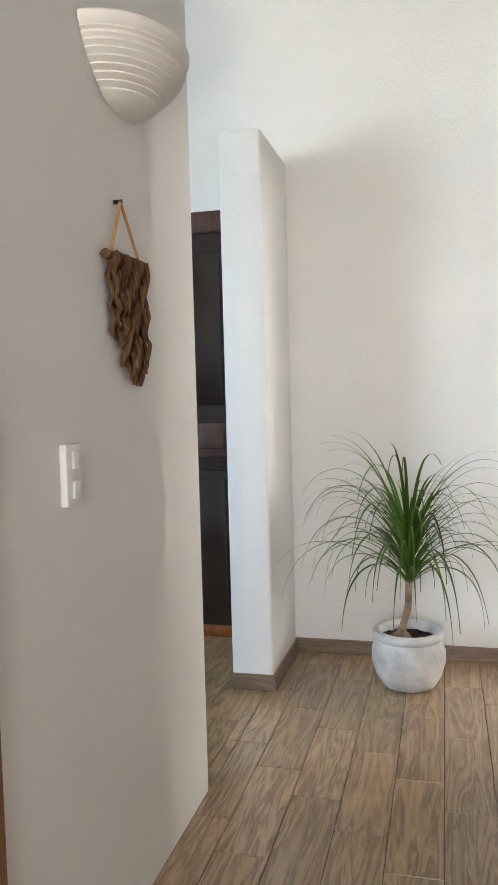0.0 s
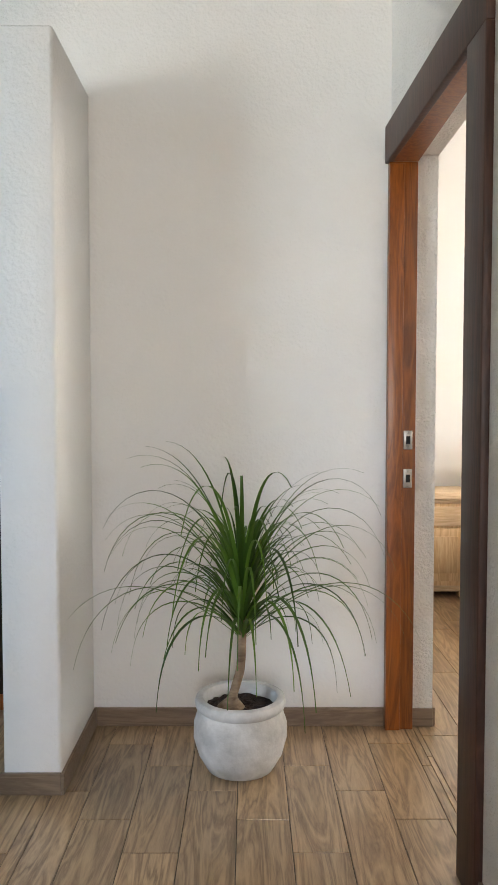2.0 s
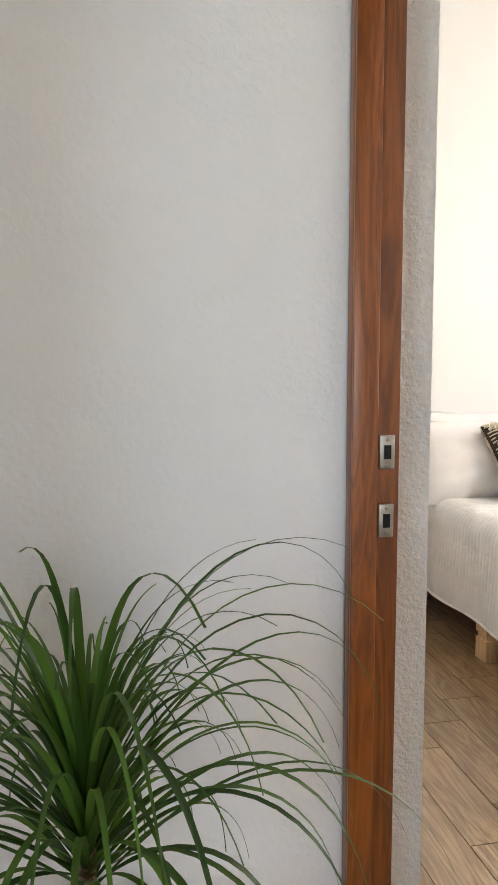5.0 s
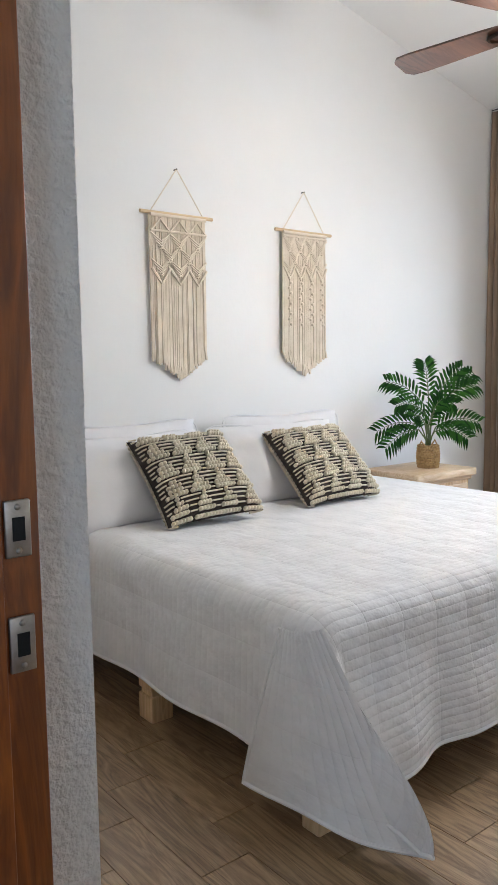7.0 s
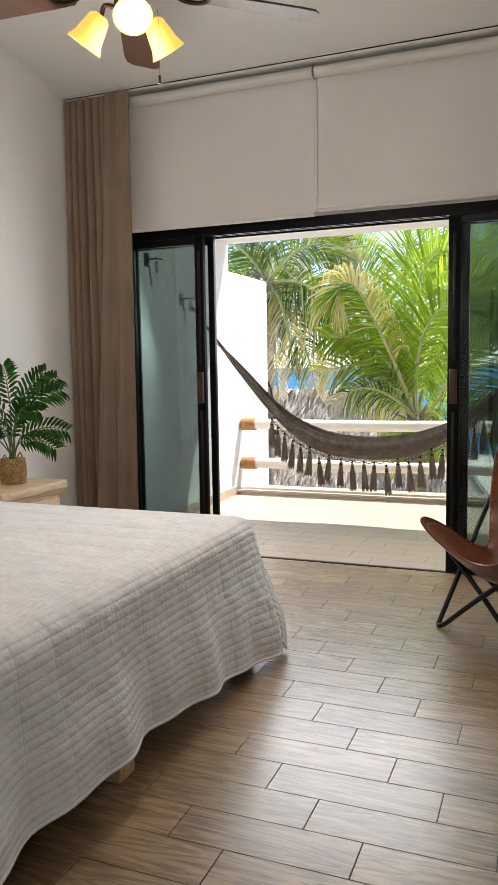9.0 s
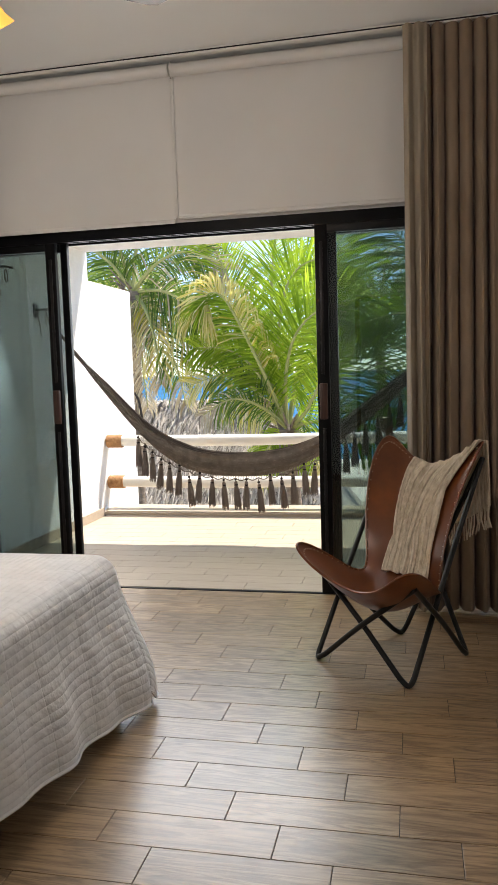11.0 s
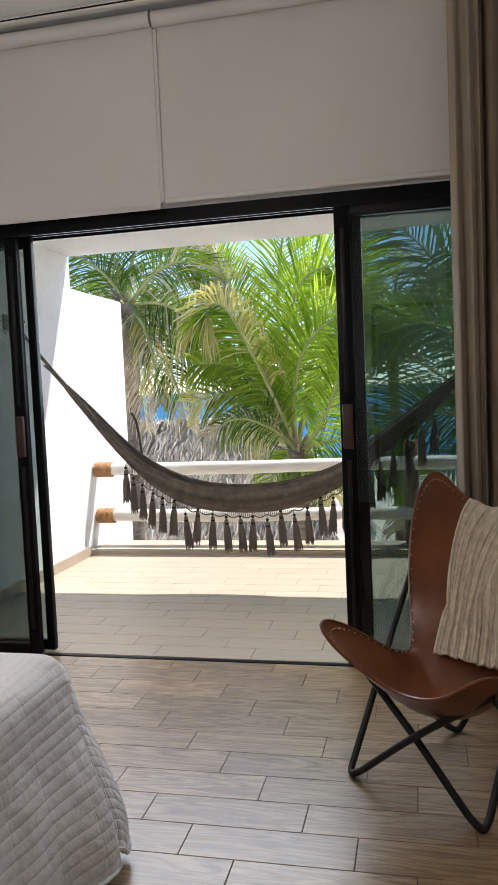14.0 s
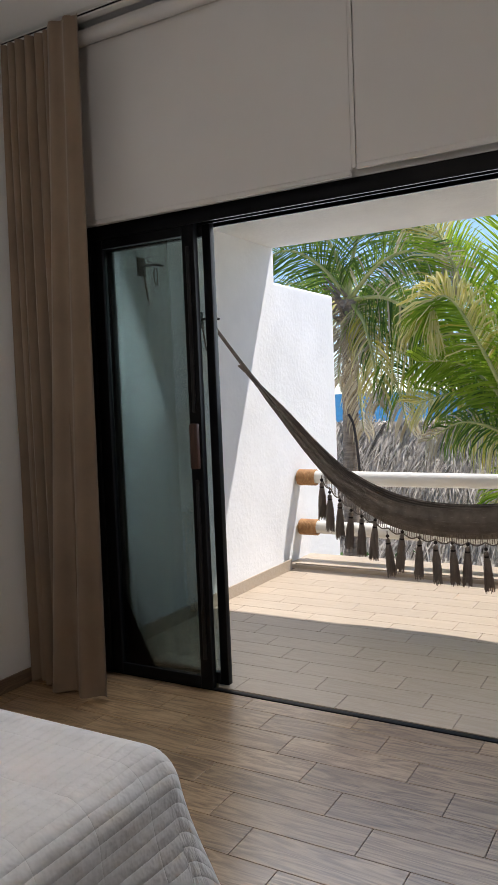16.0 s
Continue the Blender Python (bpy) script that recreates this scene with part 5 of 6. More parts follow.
def railing():
    r = thing("railing", (7.84, 3.6, 0), "cream painted log railing with rope-wrapped ends", "railing")
    for z in (0.275, 0.665):
        pole = part("pole", tube(bmesh.new(), [(0, -2.7 + 0.66 * i, z + 0.006 * math.sin(i * 1.7)) for i in range(9)], [0.052 + 0.003 * math.sin(i * 2.1) for i in range(9)], 16), M_RAIL, r)
        wrap = bmesh.new()
        for k in range(12):
            n = 20
            tube(wrap, [(0.057 * math.cos(i * math.tau / n), 2.505 + k * 0.0125, z + 0.057 * math.sin(i * math.tau / n)) for i in range(n)], 0.0068, 6, True)
        tagged(part("rope_wrap", wrap, M_ROPE, pole, "tan rope wound round the pole"), kind="stuff")
    part("post", tube(bmesh.new(), [(0.03, 0.05, 0.03), (0.03, 0.05, 0.84)], 0.058, 14), M_TRUNK, r, "brown wooden post")
railing()


def hook(x, z, label):
    h = thing("hammock_hook", (x, TY, z), label, "hook", "iron hooks on the terrace wall")
    part("plate", boxed(-0.035, 0.035, -0.010, 0, -0.05, 0.05, bevel=0.003), M_IRON, h)
    part("arm", tube(bmesh.new(), spline([(0, -0.008, 0.0), (0.03, -0.07, 0.01), (0.06, -0.11, 0.0)], 4), 0.008, 8), M_IRON, h)
    part("ring", tube(bmesh.new(), [(0.055 + 0.03 * math.cos(i * math.tau / 14) * 0.6, -0.06, -0.05 + 0.045 * math.sin(i * math.tau / 14)) for i in range(14)], 0.004, 6, True), M_IRON, h)
    part("cord_end", tube(bmesh.new(), spline([(0.0, -0.02, -0.03), (-0.01, -0.04, -0.12), (0.02, -0.03, -0.19)], 5), 0.005, 6), M_HAMMOCK, h)
hook(5.88, 2.04, "black iron hook with a loose cord on the wall")
hook(6.44, 1.79, "black iron hook holding the hammock rope")


def hammock():
    h = thing("hammock", (6.60, 4.72, 0.0), "grey-brown woven hammock with tassels strung across the terrace", "hammock")
    ys = [(6.18, 1.74), (5.95, 1.45), (5.74, 1.22), (5.52, 0.99), (5.31, 0.80), (5.03, 0.665), (4.69, 0.625), (4.36, 0.655), (4.05, 0.775), (3.84, 0.93), (3.53, 1.16), (3.25, 1.40), (2.95, 1.66), (2.75, 1.82)]
    line = spline([(0, y - 4.72, z) for y, z in ys], 6)

    def at(s):
        q = s * (len(line) - 1)
        i = min(len(line) - 2, int(q))
        return line[i].lerp(line[i + 1], q - i)

    def fat(s):
        return 0.012 + 0.110 * math.sin(math.pi * min(1, max(0, (s - 0.10) / 0.80))) ** 0.75

    def f(u, v):
        s = 0.06 + 0.88 * u
        p, r = at(s), fat(s)
        a = -0.15 * math.pi + 1.3 * math.pi * v
        fold = 0.006 * math.sin(v * 42 + u * 5)
        return p + Vector((-(r + fold) * math.cos(a) * 0.9, 0, -(r * 0.95 + fold) * (math.sin(a) * 0.95) - 0.006 + 0.02 * noise.noise((u * 7, v * 4, 0))))
    part("bed", surface(bmesh.new(), 90, 44, f, thick=0.004), M_HAMMOCK, h, "gathered grey-brown netting")
    ribs = bmesh.new()
    for k in range(26):
        v = (k + 0.5) / 26
        tube(ribs, [f(i / 90, v) for i in range(91)], [0.0032 + 0.0016 * ((i + k) % 2) for i in range(91)], 5)
    tagged(part("netting", ribs, M_HAMCORD, h, "taut lengthwise cords"), kind="stuff")
    for s0, s1 in ((0.0, 0.1), (0.9, 1.0)):
        b = bmesh.new()
        for k in range(7):
            a = k * 0.9
            tube(b, [at(s0 + (s1 - s0) * i / 6) + Vector((0.010 * math.cos(a), 0, 0.010 * math.sin(a))) for i in range(7)], 0.005, 5)
        part("rope", b, M_HAMMOCK, h)
    edge = bmesh.new()
    tas = []
    n = 27
    for k in range(n):
        s = 0.26 + 0.52 * k / (n - 1)
        p = at(s) + Vector((-0.10, 0, -fat(s) * 0.95 - 0.012))
        tas.append(p)
    for a, b2 in zip(tas, tas[1:]):
        mid = a.lerp(b2, 0.5) + Vector((0, 0, -0.018))
        tube(edge, spline([a, mid, b2], 5), 0.004, 5)
        for i in range(1, 7):
            q = a.lerp(b2, i / 7)
            tube(edge, [q + Vector((0, 0, -0.01)), q + Vector((0.03, 0.01, 0.06))], 0.002, 4)
    part("lace_edge", edge, M_HAMMOCK, h, "knotted lace edge")
    rnd = random.Random(6)
    one = bmesh.new()
    tube(one, [(0, 0, 0.02), (0, 0, -0.03)], 0.004, 6)
    lathe(one, [(0, 0.004), (0.013, -0.003), (0.014, -0.012), (0, -0.019)], 10, mat=1)
    lathe(one, [(0, -0.042), (0.019, -0.043), (0.019, -0.052), (0, -0.053)], 10, mat=1)
    lathe(one, [(0, -0.018), (0.015, -0.024), (0.019, -0.036), (0.014, -0.048), (0.016, -0.052), (0.022, -0.075), (0.029, -0.13), (0.030, -0.18), (0.026, -0.205), (0, -0.20)], 14)
    for k in range(34):
        a, far = k * math.tau / 34 + rnd.uniform(-0.1, 0.1), rnd.uniform(0.026, 0.040)
        tube(one, [(0.014 * math.cos(a), 0.014 * math.sin(a), -0.05), (0.026 * math.cos(a), 0.026 * math.sin(a), -0.10), (0.031 * math.cos(a + 0.12), 0.031 * math.sin(a + 0.12), -0.16), (far * math.cos(a + 0.2), far * math.sin(a + 0.2), -0.205 - rnd.uniform(0, 0.03))], [0.0042, 0.0040, 0.0036, 0.0024], 4)
    shared = part("tassel", one, [M_TASSEL, M_KNIT_DARK], h)
    shared.location = tas[0]
    shared.scale = (0.72, 0.72, 1.02)
    for p in tas[1:]:
        o = shared.copy()
        scene.collection.objects.link(o)
        o.location = p + Vector((rnd.uniform(-0.02, 0.02), 0, rnd.uniform(-0.035, 0.02)))
        o.rotation_euler = (rnd.uniform(-0.08, 0.08), rnd.uniform(-0.08, 0.08), rnd.uniform(0, 6))
hammock()

# ---- beyond the terrace ----
bm = bmesh.new()
surface(bm, 2, 2, lambda u, v: Vector((-60 + 100 * u, -300 + 600 * v, -3.25)))
structure("ground", bm, M_SAND, "pale beach sand round the house")
bm = bmesh.new()
surface(bm, 4, 4, lambda u, v: Vector((39 + 4400 * u, -3000 + 6000 * v, -3.35)))
structure("water", bm, M_SEA, "turquoise sea out to the horizon")


def palm_frond(parent, way_points, mats, leaflet=0.7, n=90, droop=0.5, seed=0, face=(-1.0, -0.12, 0.25), bare=0.15, dry_side=0, wide=0.0098):
    """One frond: a rib bent through a few points, with leaflets along both sides; the pale mat takes the tips or one side."""
    rnd = random.Random(seed)
    pts = spline(way_points, 8)
    steps = len(pts) - 1
    face = Vector(face).normalized()
    fr = part("frond", tube(bmesh.new(), pts, [0.030 * (1 - s / (steps + 1)) + 0.004 for s in range(steps + 1)], 6), M_RIB, parent)
    b = bmesh.new()
    n = int(n * (0.98 if mats[0] is M_PALM_BRIGHT else 0.76))
    for k in range(n):
        s = bare + (1 - bare) * (k + 0.5) / n
        q = s * steps
        i = min(steps - 1, int(q))
        at = pts[i].lerp(pts[i + 1], q - i)
        t = (pts[i + 1] - pts[i]).normalized()
        side = t.cross(face)
        side = side.normalized() if side.length > 0.05 else Vector((0, 1, 0))
        up = side.cross(t).normalized()
        size = leaflet * (0.35 + 0.65 * math.sin(math.pi * min(1, 0.16 + 0.84 * (s - bare) / (1 - bare))) ** 0.6) * rnd.uniform(0.85, 1.1)
        for sg in (-1, 1):
            if rnd.random() < 0.08:
                continue
            way = (side * sg + t * (0.55 + 0.6 * s) + up * rnd.uniform(0.0, 0.5) + Vector((rnd.gauss(0, 0.11), rnd.gauss(0, 0.11), rnd.gauss(0, 0.11)))).normalized()
            sag = droop * (1.9 if sg == dry_side else 1.0)
            a = at + way * size * 0.35 + Vector((0, 0, -sag * size * 0.03))
            c = at + way * size * 0.70 + Vector((0, 0, -sag * size * 0.20))
            e = at + way * size * (0.98 - 0.15 * min(1, sag)) + Vector((rnd.uniform(-0.02, 0.02), rnd.uniform(-0.02, 0.02), -sag * size * 0.55))
            w = (t - way * t.dot(way)).normalized() * wide * rnd.uniform(0.75, 1.25)
            pale = len(mats) > 1 and (sg == dry_side or s > 0.80 or rnd.random() < 0.14)
            v = [b.verts.new(x) for x in (at - w * 0.6, at + w * 0.6, a + w, a - w, c + w * 0.8, c - w * 0.8, e)]
            for quad in ((0, 1, 2, 3), (3, 2, 4, 5), (5, 4, 6)):
                b.faces.new([v[j] for j in quad]).material_index = 1 if pale else 0
    tagged(part("foliage", b, mats, fr, smooth=False), kind="stuff")


def palm(place, crown, fronds, label, seed):
    """fronds: the rib's points from the crown outwards, the mats, and the rest of palm_frond."""
    p = thing("palm_tree", place, label, "palm tree", "coconut palms beyond the terrace")
    rnd = random.Random(seed)
    top = Vector(crown) - Vector(place)
    n = 56
    pts = [Vector((top.x * (i / n) ** 1.5, top.y * (i / n) ** 1.5, top.z * i / n)) for i in range(n + 1)]
    part("trunk", tube(bmesh.new(), pts, [0.125 - 0.03 * i / n + 0.009 * (i % 2) + 0.05 * smoothstep(0.9, 1, i / n) for i in range(n + 1)], 14), M_TRUNK, p, "ringed grey-brown trunk")
    fibre = bmesh.new()
    for k in range(44):
        a = rnd.uniform(0, 6.28)
        q = top + Vector((0.12 * math.cos(a), 0.12 * math.sin(a), rnd.uniform(-0.6, 0.1)))
        tube(fibre, [q, q + Vector((0.24 * math.cos(a), 0.24 * math.sin(a), rnd.uniform(-0.3, 0.3)))], [0.028, 0.006], 5)
    tagged(part("crown_fibre", fibre, M_TRUNK, p), kind="stuff")
    for k, (line, mats, extra) in enumerate(fronds):
        palm_frond(p, [top] + [top + Vector(q) for q in line], mats, seed=seed * 50 + k, **extra)
    return p


def spread(count, length, rise, sag, mats, leaflet, start=0.0):
    """An even crown of arching fronds, for palms that stand back."""
    out = []
    for k in range(count):
        a = start + k * math.tau / count
        r = rise - 0.45 * (k % 3)
        d = Vector((math.cos(a), math.sin(a), 0)) * length
        out.append(([d * 0.35 + Vector((0, 0, r * 0.55)), d * 0.7 + Vector((0, 0, r * 0.8 - sag * 0.3)), d + Vector((0, 0, r * 0.6 - sag))], mats, {"leaflet": leaflet, "n": 80, "droop": 0.5, "face": (-0.7, -0.2, 0.7), "wide": 0.014}))
    return out


G, B, GY, GD = [M_PALM], [M_PALM_BRIGHT], [M_PALM, M_PALM_YELLOW], [M_PALM, M_PALM_DRY]
BY, YD, D = [M_PALM_BRIGHT, M_PALM_YELLOW], [M_PALM_YELLOW, M_PALM_DRY], [M_PALM_DRY]
# the near palm, whose crown stands about level with the rail
palm((12.25, 5.05, -3.25), (12.0, 5.2, 0.45), [
    ([(-0.1, -0.02, 0.82), (-0.3, -0.26, 1.42), (-0.5, -0.77, 1.69), (-0.7, -1.5, 1.45)], B, {"leaflet": 0.95, "n": 150, "droop": 0.25, "bare": 0.12}),
    ([(0.1, 0.12, 1.13), (0.0, -0.06, 2.07), (-0.1, -0.51, 2.38), (-0.3, -1.2, 2.15)], B, {"leaflet": 1.0, "n": 150, "droop": 0.15, "bare": 0.14}),
    ([(0.3, 0.22, 1.21), (0.3, 0.20, 2.43), (0.2, -0.02, 3.29), (0.2, -0.35, 3.84)], B, {"leaflet": 0.95, "n": 140, "droop": 0.2, "bare": 0.17}),
    ([(0.4, -0.2, 1.12), (0.5, -0.62, 2.39), (0.4, -1.2, 3.43)], B, {"leaflet": 1.0, "n": 130, "droop": 0.2, "bare": 0.12}),
    ([(-0.2, 0.2, 0.61), (-0.4, 0.5, 1.35), (-0.5, 0.76, 1.86), (-0.55, 0.98, 1.93), (-0.6, 1.12, 1.62)], [M_PALM_BRIGHT, M_PALM_YELLOW], {"leaflet": 0.72, "n": 130, "droop": 0.75, "bare": 0.26, "dry_side": 1}),
    ([(-0.05, 0.26, 0.8), (-0.1, 0.62, 1.7), (-0.1, 0.92, 2.5), (-0.1, 1.2, 3.1)], BY, {"leaflet": 0.8, "n": 130, "droop": 0.4, "bare": 0.17}),
    ([(0.3, 0.47, 1.22), (0.4, 1.0, 2.35), (0.4, 1.62, 3.05), (0.4, 2.2, 3.3)], GY, {"leaflet": 0.8, "n": 130, "droop": 0.5, "bare": 0.14}),
    ([(-0.3, -0.31, 0.24), (-0.4, -0.55, 0.69), (-0.4, -0.75, 1.25), (-0.4, -0.85, 1.7)], B, {"leaflet": 0.6, "n": 80, "droop": 0.4, "bare": 0.17}),
    ([(-0.3, 0.31, 0.33), (-0.5, 0.7, 0.46), (-0.6, 1.1, 0.25)], GD, {"leaflet": 0.4, "n": 60, "droop": 1.1, "bare": 0.17}),
    ([(-0.2, 0.39, 0.54), (-0.3, 0.81, 0.80), (-0.4, 1.3, 0.68)], GY, {"leaflet": 0.6, "n": 80, "droop": 0.6, "bare": 0.14}),
    ([(-0.2, 0.33, 0.75), (-0.3, 0.75, 1.15), (-0.4, 1.25, 1.2)], B, {"leaflet": 0.6, "n": 90, "droop": 0.5, "bare": 0.14}),
    ([(-0.3, -0.49, 0.12), (-0.4, -0.99, 0.1), (-0.5, -1.45, -0.3)], G, {"leaflet": 0.7, "n": 90, "droop": 0.5}),
    ([(-0.2, 0.21, -0.2), (-0.3, 0.45, -0.62)], BY, {"leaflet": 0.45, "n": 50, "droop": 0.9}),
    ([(-0.2, -0.32, -0.15), (-0.3, -0.5, -0.6)], BY, {"leaflet": 0.45, "n": 50, "droop": 0.9}),
    ([(0.4, -0.7, 0.8), (0.6, -1.5, 1.5), (0.7, -2.4, 1.7)], G, {"leaflet": 0.95, "n": 120, "droop": 0.4}),
    ([(0.6, -0.2, 0.9), (1.2, -0.5, 1.6), (1.9, -0.7, 1.8)], G, {"leaflet": 0.9, "n": 100, "droop": 0.4}),
    ([(0.6, 0.3, 0.8), (1.3, 0.8, 1.3), (2.1, 1.2, 1.3)], G, {"leaflet": 0.8, "n": 90, "droop": 0.5}),
], "coconut palm with bright green and yellowing fronds", 1)
# the taller palm by the side wall
left_palm = palm((12.15, 7.62, -3.25), (12.2, 7.56, 2.55), [
    ([(-0.2, -0.47, -0.27), (-0.3, -1.05, -0.72), (-0.4, -1.59, -1.28), (-0.4, -2.05, -1.95)], GY, {"leaflet": 0.62, "n": 130, "droop": 0.8, "dry_side": 1, "bare": 0.08}),
    ([(-0.3, -0.42, -0.45), (-0.4, -0.74, -1.05), (-0.4, -0.9, -1.70)], GD, {"leaflet": 0.45, "n": 90, "droop": 0.9, "bare": 0.1}),
    ([(-0.2, 0.31, 0.47), (-0.3, 0.76, 0.72), (-0.4, 1.3, 0.55)], G, {"leaflet": 0.7, "n": 100, "droop": 0.5, "bare": 0.1}),
    ([(-0.1, 0.21, 0.78), (-0.2, 0.69, 1.2), (-0.2, 1.3, 1.2)], G, {"leaflet": 0.75, "n": 100, "droop": 0.5, "bare": 0.1}),
    ([(0.0, -0.13, 0.77), (-0.1, -0.52, 1.18), (-0.2, -1.15, 1.15)], G, {"leaflet": 0.75, "n": 100, "droop": 0.5, "bare": 0.1}),
    ([(-0.2, -0.51, 0.4), (-0.3, -1.03, 0.49), (-0.3, -1.55, 0.2)], GD, {"leaflet": 0.65, "n": 100, "droop": 0.7, "bare": 0.1}),
    ([(-0.3, -0.6, -0.05), (-0.4, -1.09, -0.38), (-0.4, -1.4, -0.95)], GD, {"leaflet": 0.6, "n": 100, "droop": 0.8, "bare": 0.1}),
    ([(-0.1, -0.69, -0.16), (-0.2, -1.42, -0.60), (-0.3, -2.05, -1.30)], [M_PALM, M_PALM_BRIGHT], {"leaflet": 0.7, "n": 120, "droop": 0.7, "bare": 0.08}),
    ([(-0.3, -0.19, -0.5), (-0.3, -0.22, -1.12), (-0.3, -0.27, -1.74)], D, {"leaflet": 0.4, "n": 70, "droop": 1.1}),
    ([(-0.3, -0.01, -0.49), (-0.3, 0.07, -1.11)], D, {"leaflet": 0.4, "n": 60, "droop": 1.1}),
    ([(-0.35, -0.34, -0.35), (-0.45, -0.5, -0.9), (-0.45, -0.55, -1.4)], YD, {"leaflet": 0.42, "n": 70, "droop": 1.0}),
    ([(0.0, 0.5, 0.05), (-0.1, 1.0, -0.3), (-0.1, 1.35, -0.9)], G, {"leaflet": 0.7, "n": 90, "droop": 0.6}),
    ([(0.5, -0.3, 0.6), (1.1, -0.7, 0.9), (1.8, -1.0, 0.7)], G, {"leaflet": 0.7, "n": 90}),
    ([(0.5, 0.4, 0.5), (1.1, 0.9, 0.7), (1.8, 1.3, 0.4)], G, {"leaflet": 0.7, "n": 90}),
], "tall coconut palm with drooping dry fronds by the terrace wall", 2)
part("dry_stem", tube(bmesh.new(), spline([(-0.35, -0.30, 3.45), (-0.42, -0.30, 3.85), (-0.40, -0.25, 4.15), (-0.36, -0.17, 4.28)], 5), 0.017, 6), M_KNIT_DARK, left_palm)
# palms seen through the tinted glass and behind
palm((11.6, 2.4, -3.25), (11.4, 2.5, 0.5), [
    ([(-0.2, 0.3, 0.9), (-0.4, 0.9, 1.45), (-0.5, 1.7, 1.3)], G, {"leaflet": 0.85, "n": 120, "droop": 0.4}),
    ([(0.1, 0.35, 1.3), (0.1, 0.9, 2.3), (0.0, 1.5, 2.9)], G, {"leaflet": 0.9, "n": 120, "droop": 0.4}),
    ([(0.2, -0.1, 1.4), (0.2, -0.3, 2.6), (0.2, -0.8, 3.3)], G, {"leaflet": 0.95, "n": 120, "droop": 0.3}),
    ([(-0.3, -0.4, 0.8), (-0.5, -1.0, 1.2), (-0.6, -1.8, 1.0)], G, {"leaflet": 0.85, "n": 110, "droop": 0.5}),
    ([(-0.3, 0.45, 0.3), (-0.5, 1.0, 0.45), (-0.6, 1.6, 0.2)], G, {"leaflet": 0.75, "n": 110, "droop": 0.5}),
    ([(-0.4, 0.15, 0.5), (-0.8, 0.4, 0.7), (-1.2, 0.7, 0.5)], G, {"leaflet": 0.7, "n": 100, "droop": 0.6}),
    ([(-0.2, 0.1, 1.1), (-0.5, 0.35, 1.9), (-0.9, 0.8, 2.2)], G, {"leaflet": 0.9, "n": 120, "droop": 0.4}),
    ([(0.4, 0.6, 0.7), (0.8, 1.4, 1.2), (1.1, 2.2, 1.2)], G, {"leaflet": 0.9, "n": 110, "droop": 0.4}),
    ([(0.4, -0.6, 1.0), (0.8, -1.3, 1.5), (1.1, -2.1, 1.4)], G, {"leaflet": 0.9, "n": 110, "droop": 0.4}),
    ([(-0.3, 0.5, -0.1), (-0.5, 1.0, -0.4), (-0.6, 1.3, -0.9)], GD, {"leaflet": 0.6, "n": 90, "droop": 0.8}),
    ([(-0.3, -0.4, 0.1), (-0.6, -0.9, 0.0), (-0.8, -1.4, -0.5)], G, {"leaflet": 0.7, "n": 90, "droop": 0.6})],
    "dark green coconut palm beyond the glass", 3)
palm((20.4, 10.9, -3.25), (20.3, 10.8, 3.3), spread(11, 2.6, 1.3, 0.9, GY, 0.6), "distant coconut palm against the sky", 4)
palm((17.9, 4.0, -3.25), (17.7, 4.1, 2.4), spread(12, 3.0, 1.8, 1.0, G, 0.75, 0.2), "distant green coconut palm behind the others", 5)


def palapa(place, w, d, eave, top, label, seed):
    p = thing("thatched_roof", place, label, "palapa", "thatched roofs below the terrace")
    rnd = random.Random(seed)
    core = bmesh.new()
    vs = [core.verts.new(q) for q in ((-w, -d, eave), (w, -d, eave), (w, d, eave), (-w, d, eave), (0, -d * 0.55, top), (0, d * 0.55, top))]
    for q in ((0, 1, 4), (1, 2, 5, 4), (2, 3, 5), (3, 0, 4, 5), (3, 2, 1, 0)):
        core.faces.new([vs[i] for i in q])
    part("roof_core", core, M_THATCH, p, smooth=False)
    b = bmesh.new()
    for k in range(5200):
        v = rnd.random() ** 1.15
        y = rnd.uniform(-d, d) * (1 - 0.42 * v)
        q = Vector((-w * (1 - v), y, eave + (top - eave) * v + rnd.uniform(0.02, 0.10)))
        e = q + Vector((-0.36, 0, -0.36 * (top - eave) / w)) * rnd.uniform(0.5, 1.2) + Vector((rnd.uniform(-0.05, 0.05), rnd.uniform(-0.16, 0.16), rnd.uniform(-0.06, 0.10)))
        s = Vector((0, 0.015, 0))
        b.faces.new([b.verts.new(x) for x in (q - s, q + s, e)])
    for k in range(160):
        y = d * 0.6 * rnd.uniform(-1, 1)
        q = Vector((rnd.uniform(-0.1, 0.1), y, top))
        e = q + Vector((rnd.uniform(-0.5, 0.1), rnd.uniform(-0.15, 0.15), rnd.uniform(-0.32, 0.10)))
        s = Vector((0, 0.03, 0.02))
        b.faces.new([b.verts.new(x) for x in (q - s, q + s, e)])
    tagged(part("thatch", b, M_STRAW, p, "weathered grey palm thatch"), kind="stuff")
    for sx in (-1, 1):
        for sy in (-1, 1):
            part("post", tube(bmesh.new(), [(sx * w * 0.8, sy * d * 0.8, 0), (sx * w * 0.8, sy * d * 0.8, eave)], 0.07, 8), M_TRUNK, p)
palapa((15.5, 7.7, -3.25), 2.6, 3.2, 1.5, 4.02, "weathered grey palm-thatch roof below the terrace", 1)
palapa((15.2, 0.4, -3.25), 2.2, 2.8, 1.4, 3.2, "second weathered thatch roof among the palms", 2)


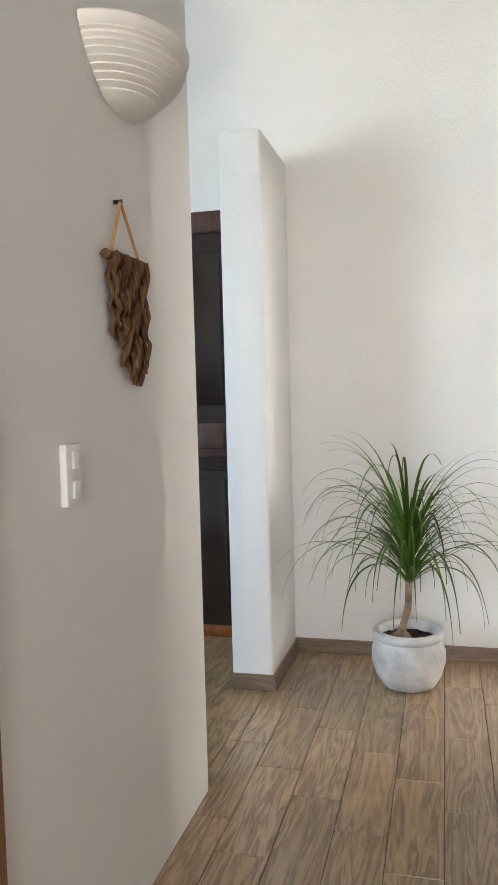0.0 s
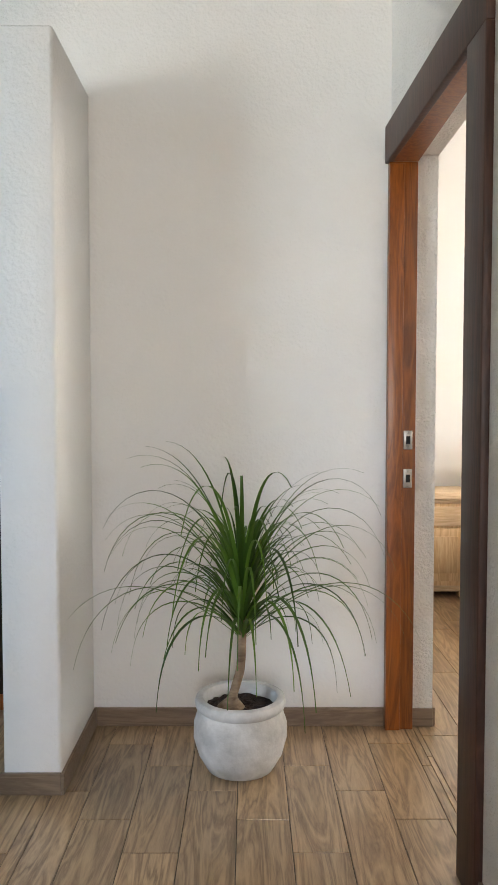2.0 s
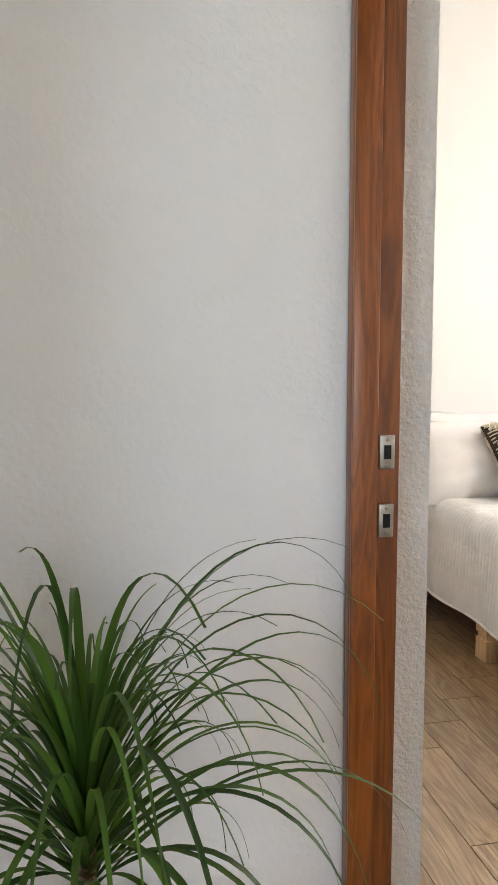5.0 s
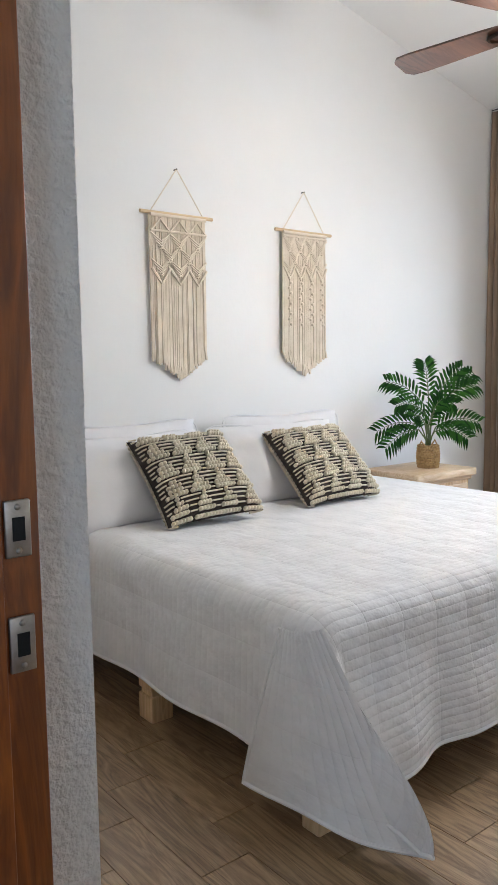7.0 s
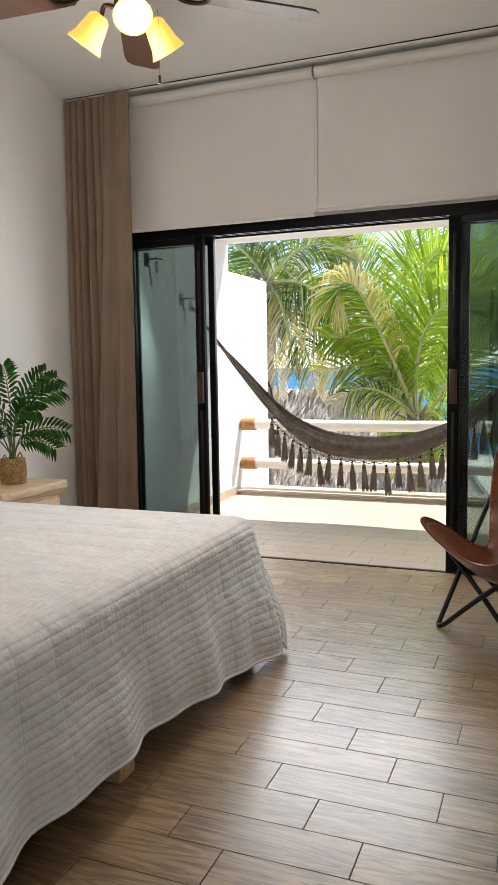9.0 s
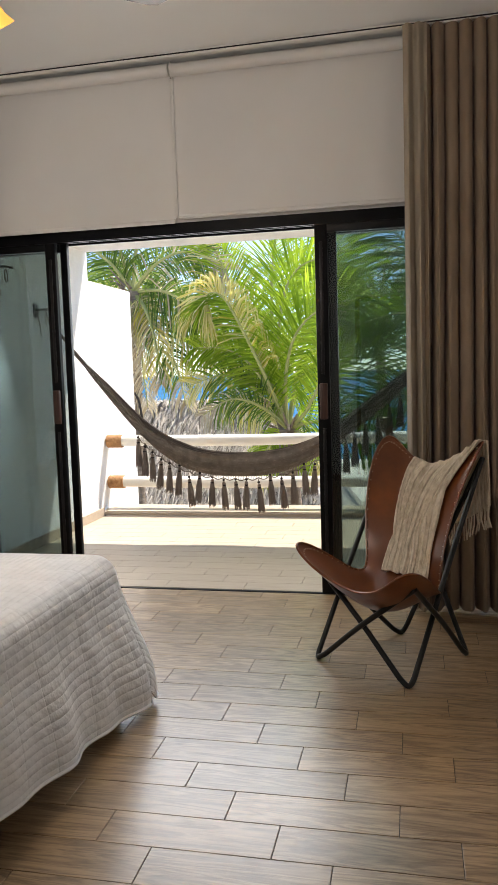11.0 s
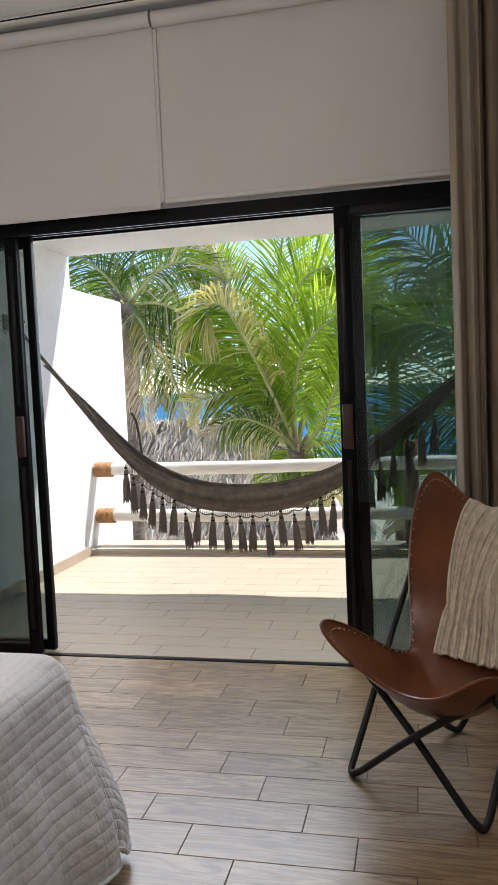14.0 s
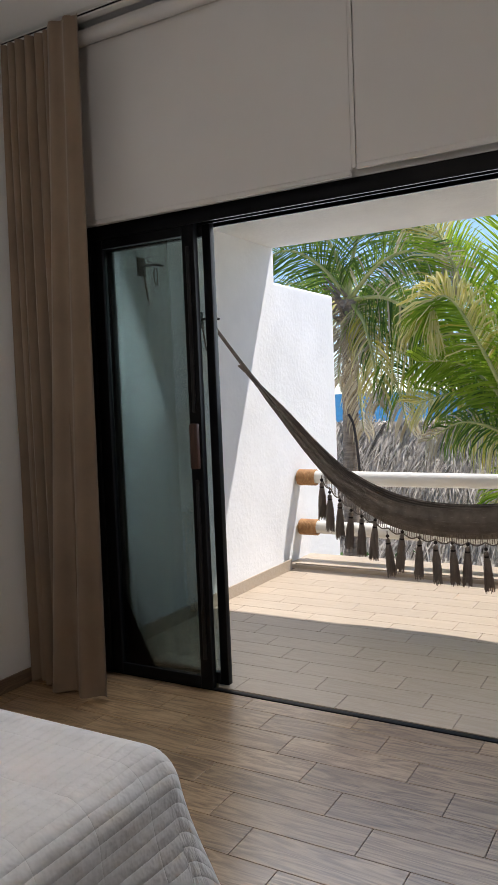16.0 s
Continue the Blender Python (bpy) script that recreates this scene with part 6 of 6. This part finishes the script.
def bush(place, size, seed):
    s = thing("bush", place, "low bright green bush on the sand", "bush", "bushes below the terrace")
    rnd = random.Random(seed)
    stems = bmesh.new()
    b = bmesh.new()
    for k in range(26):
        a, r = rnd.uniform(0, 6.28), size * rnd.uniform(0.2, 0.9)
        tip = Vector((r * math.cos(a), r * math.sin(a), size * rnd.uniform(0.5, 1.25)))
        tube(stems, [(0, 0, 0), tip * 0.6, tip], [0.02, 0.012, 0.004], 5)
        for j in range(34):
            q = tip * rnd.uniform(0.45, 1.05) + Vector((rnd.gauss(0, 0.13), rnd.gauss(0, 0.13), rnd.gauss(0, 0.1))) * size
            dv = Vector((rnd.gauss(0, 1), rnd.gauss(0, 1), rnd.gauss(0, 0.6))).normalized() * 0.10
            sv = dv.orthogonal().normalized() * 0.035
            b.faces.new([b.verts.new(x) for x in (q, q + dv * 0.5 + sv, q + dv, q + dv * 0.5 - sv)])
    part("stems", stems, M_TRUNK, s)
    tagged(part("leaves", b, M_BUSH, s), kind="stuff")
for k, (x, y, z) in enumerate(((10.2, 4.3, 1.7), (10.6, 5.7, 1.5), (10.4, 3.2, 1.9), (12.2, 6.4, 1.8))):
    bush((x, y, -3.25), z, k)

# ---- floor tiles ----


def planks(parent, x0, x1, y0, y1, gx, gy, mat, shift):
    """Staggered planks of one mesh, a third of a length apart from row to row."""
    w, ln = 0.152, 0.4905
    me = None
    k0, k1 = math.floor((x0 - gx) / w), math.ceil((x1 - gx) / w)
    count = 0
    for k in range(k0, k1):
        xa, xb = max(x0, gx + k * w), min(x1, gx + (k + 1) * w)
        if xb - xa < 0.012:
            continue
        j = math.floor((y0 - gy - k * shift) / ln)
        while True:
            ya = gy + k * shift + j * ln
            j += 1
            if ya > y1:
                break
            yb = ya + ln
            ya, yb = max(ya, y0), min(yb, y1)
            if yb - ya < 0.012:
                continue
            whole = xb - xa > w - 0.001 and yb - ya > ln - 0.001
            if whole and me is not None:
                o = new("plank", me)
            else:
                h = (xb - xa) / 2 - 0.0012, (yb - ya) / 2 - 0.0012
                o = put("plank", boxed(-h[0], h[0], -h[1], h[1], -0.006, 0.0, bevel=0.0011), mat)
                if whole:
                    me = o.data
            o.location = ((xa + xb) / 2, (ya + yb) / 2, 0.0)
            o.parent = parent
            count += 1
    return count


planks(FLOORS["floor_bedroom"], 0.76, 5.297, SOUTH, 6.33, 4.427 - 0.152 * 30, 4.268 - 29 * 0.163, M_TILE, 0.163)
planks(FLOORS["floor_hall"], -0.447, 0.76, -0.2, 4.06, -0.032, 3.067, M_TILE, -0.163)
planks(FLOORS["floor_hall"], -1.7, -0.447, 2.72, 4.2, -0.032, 3.067, M_TILE, -0.163)
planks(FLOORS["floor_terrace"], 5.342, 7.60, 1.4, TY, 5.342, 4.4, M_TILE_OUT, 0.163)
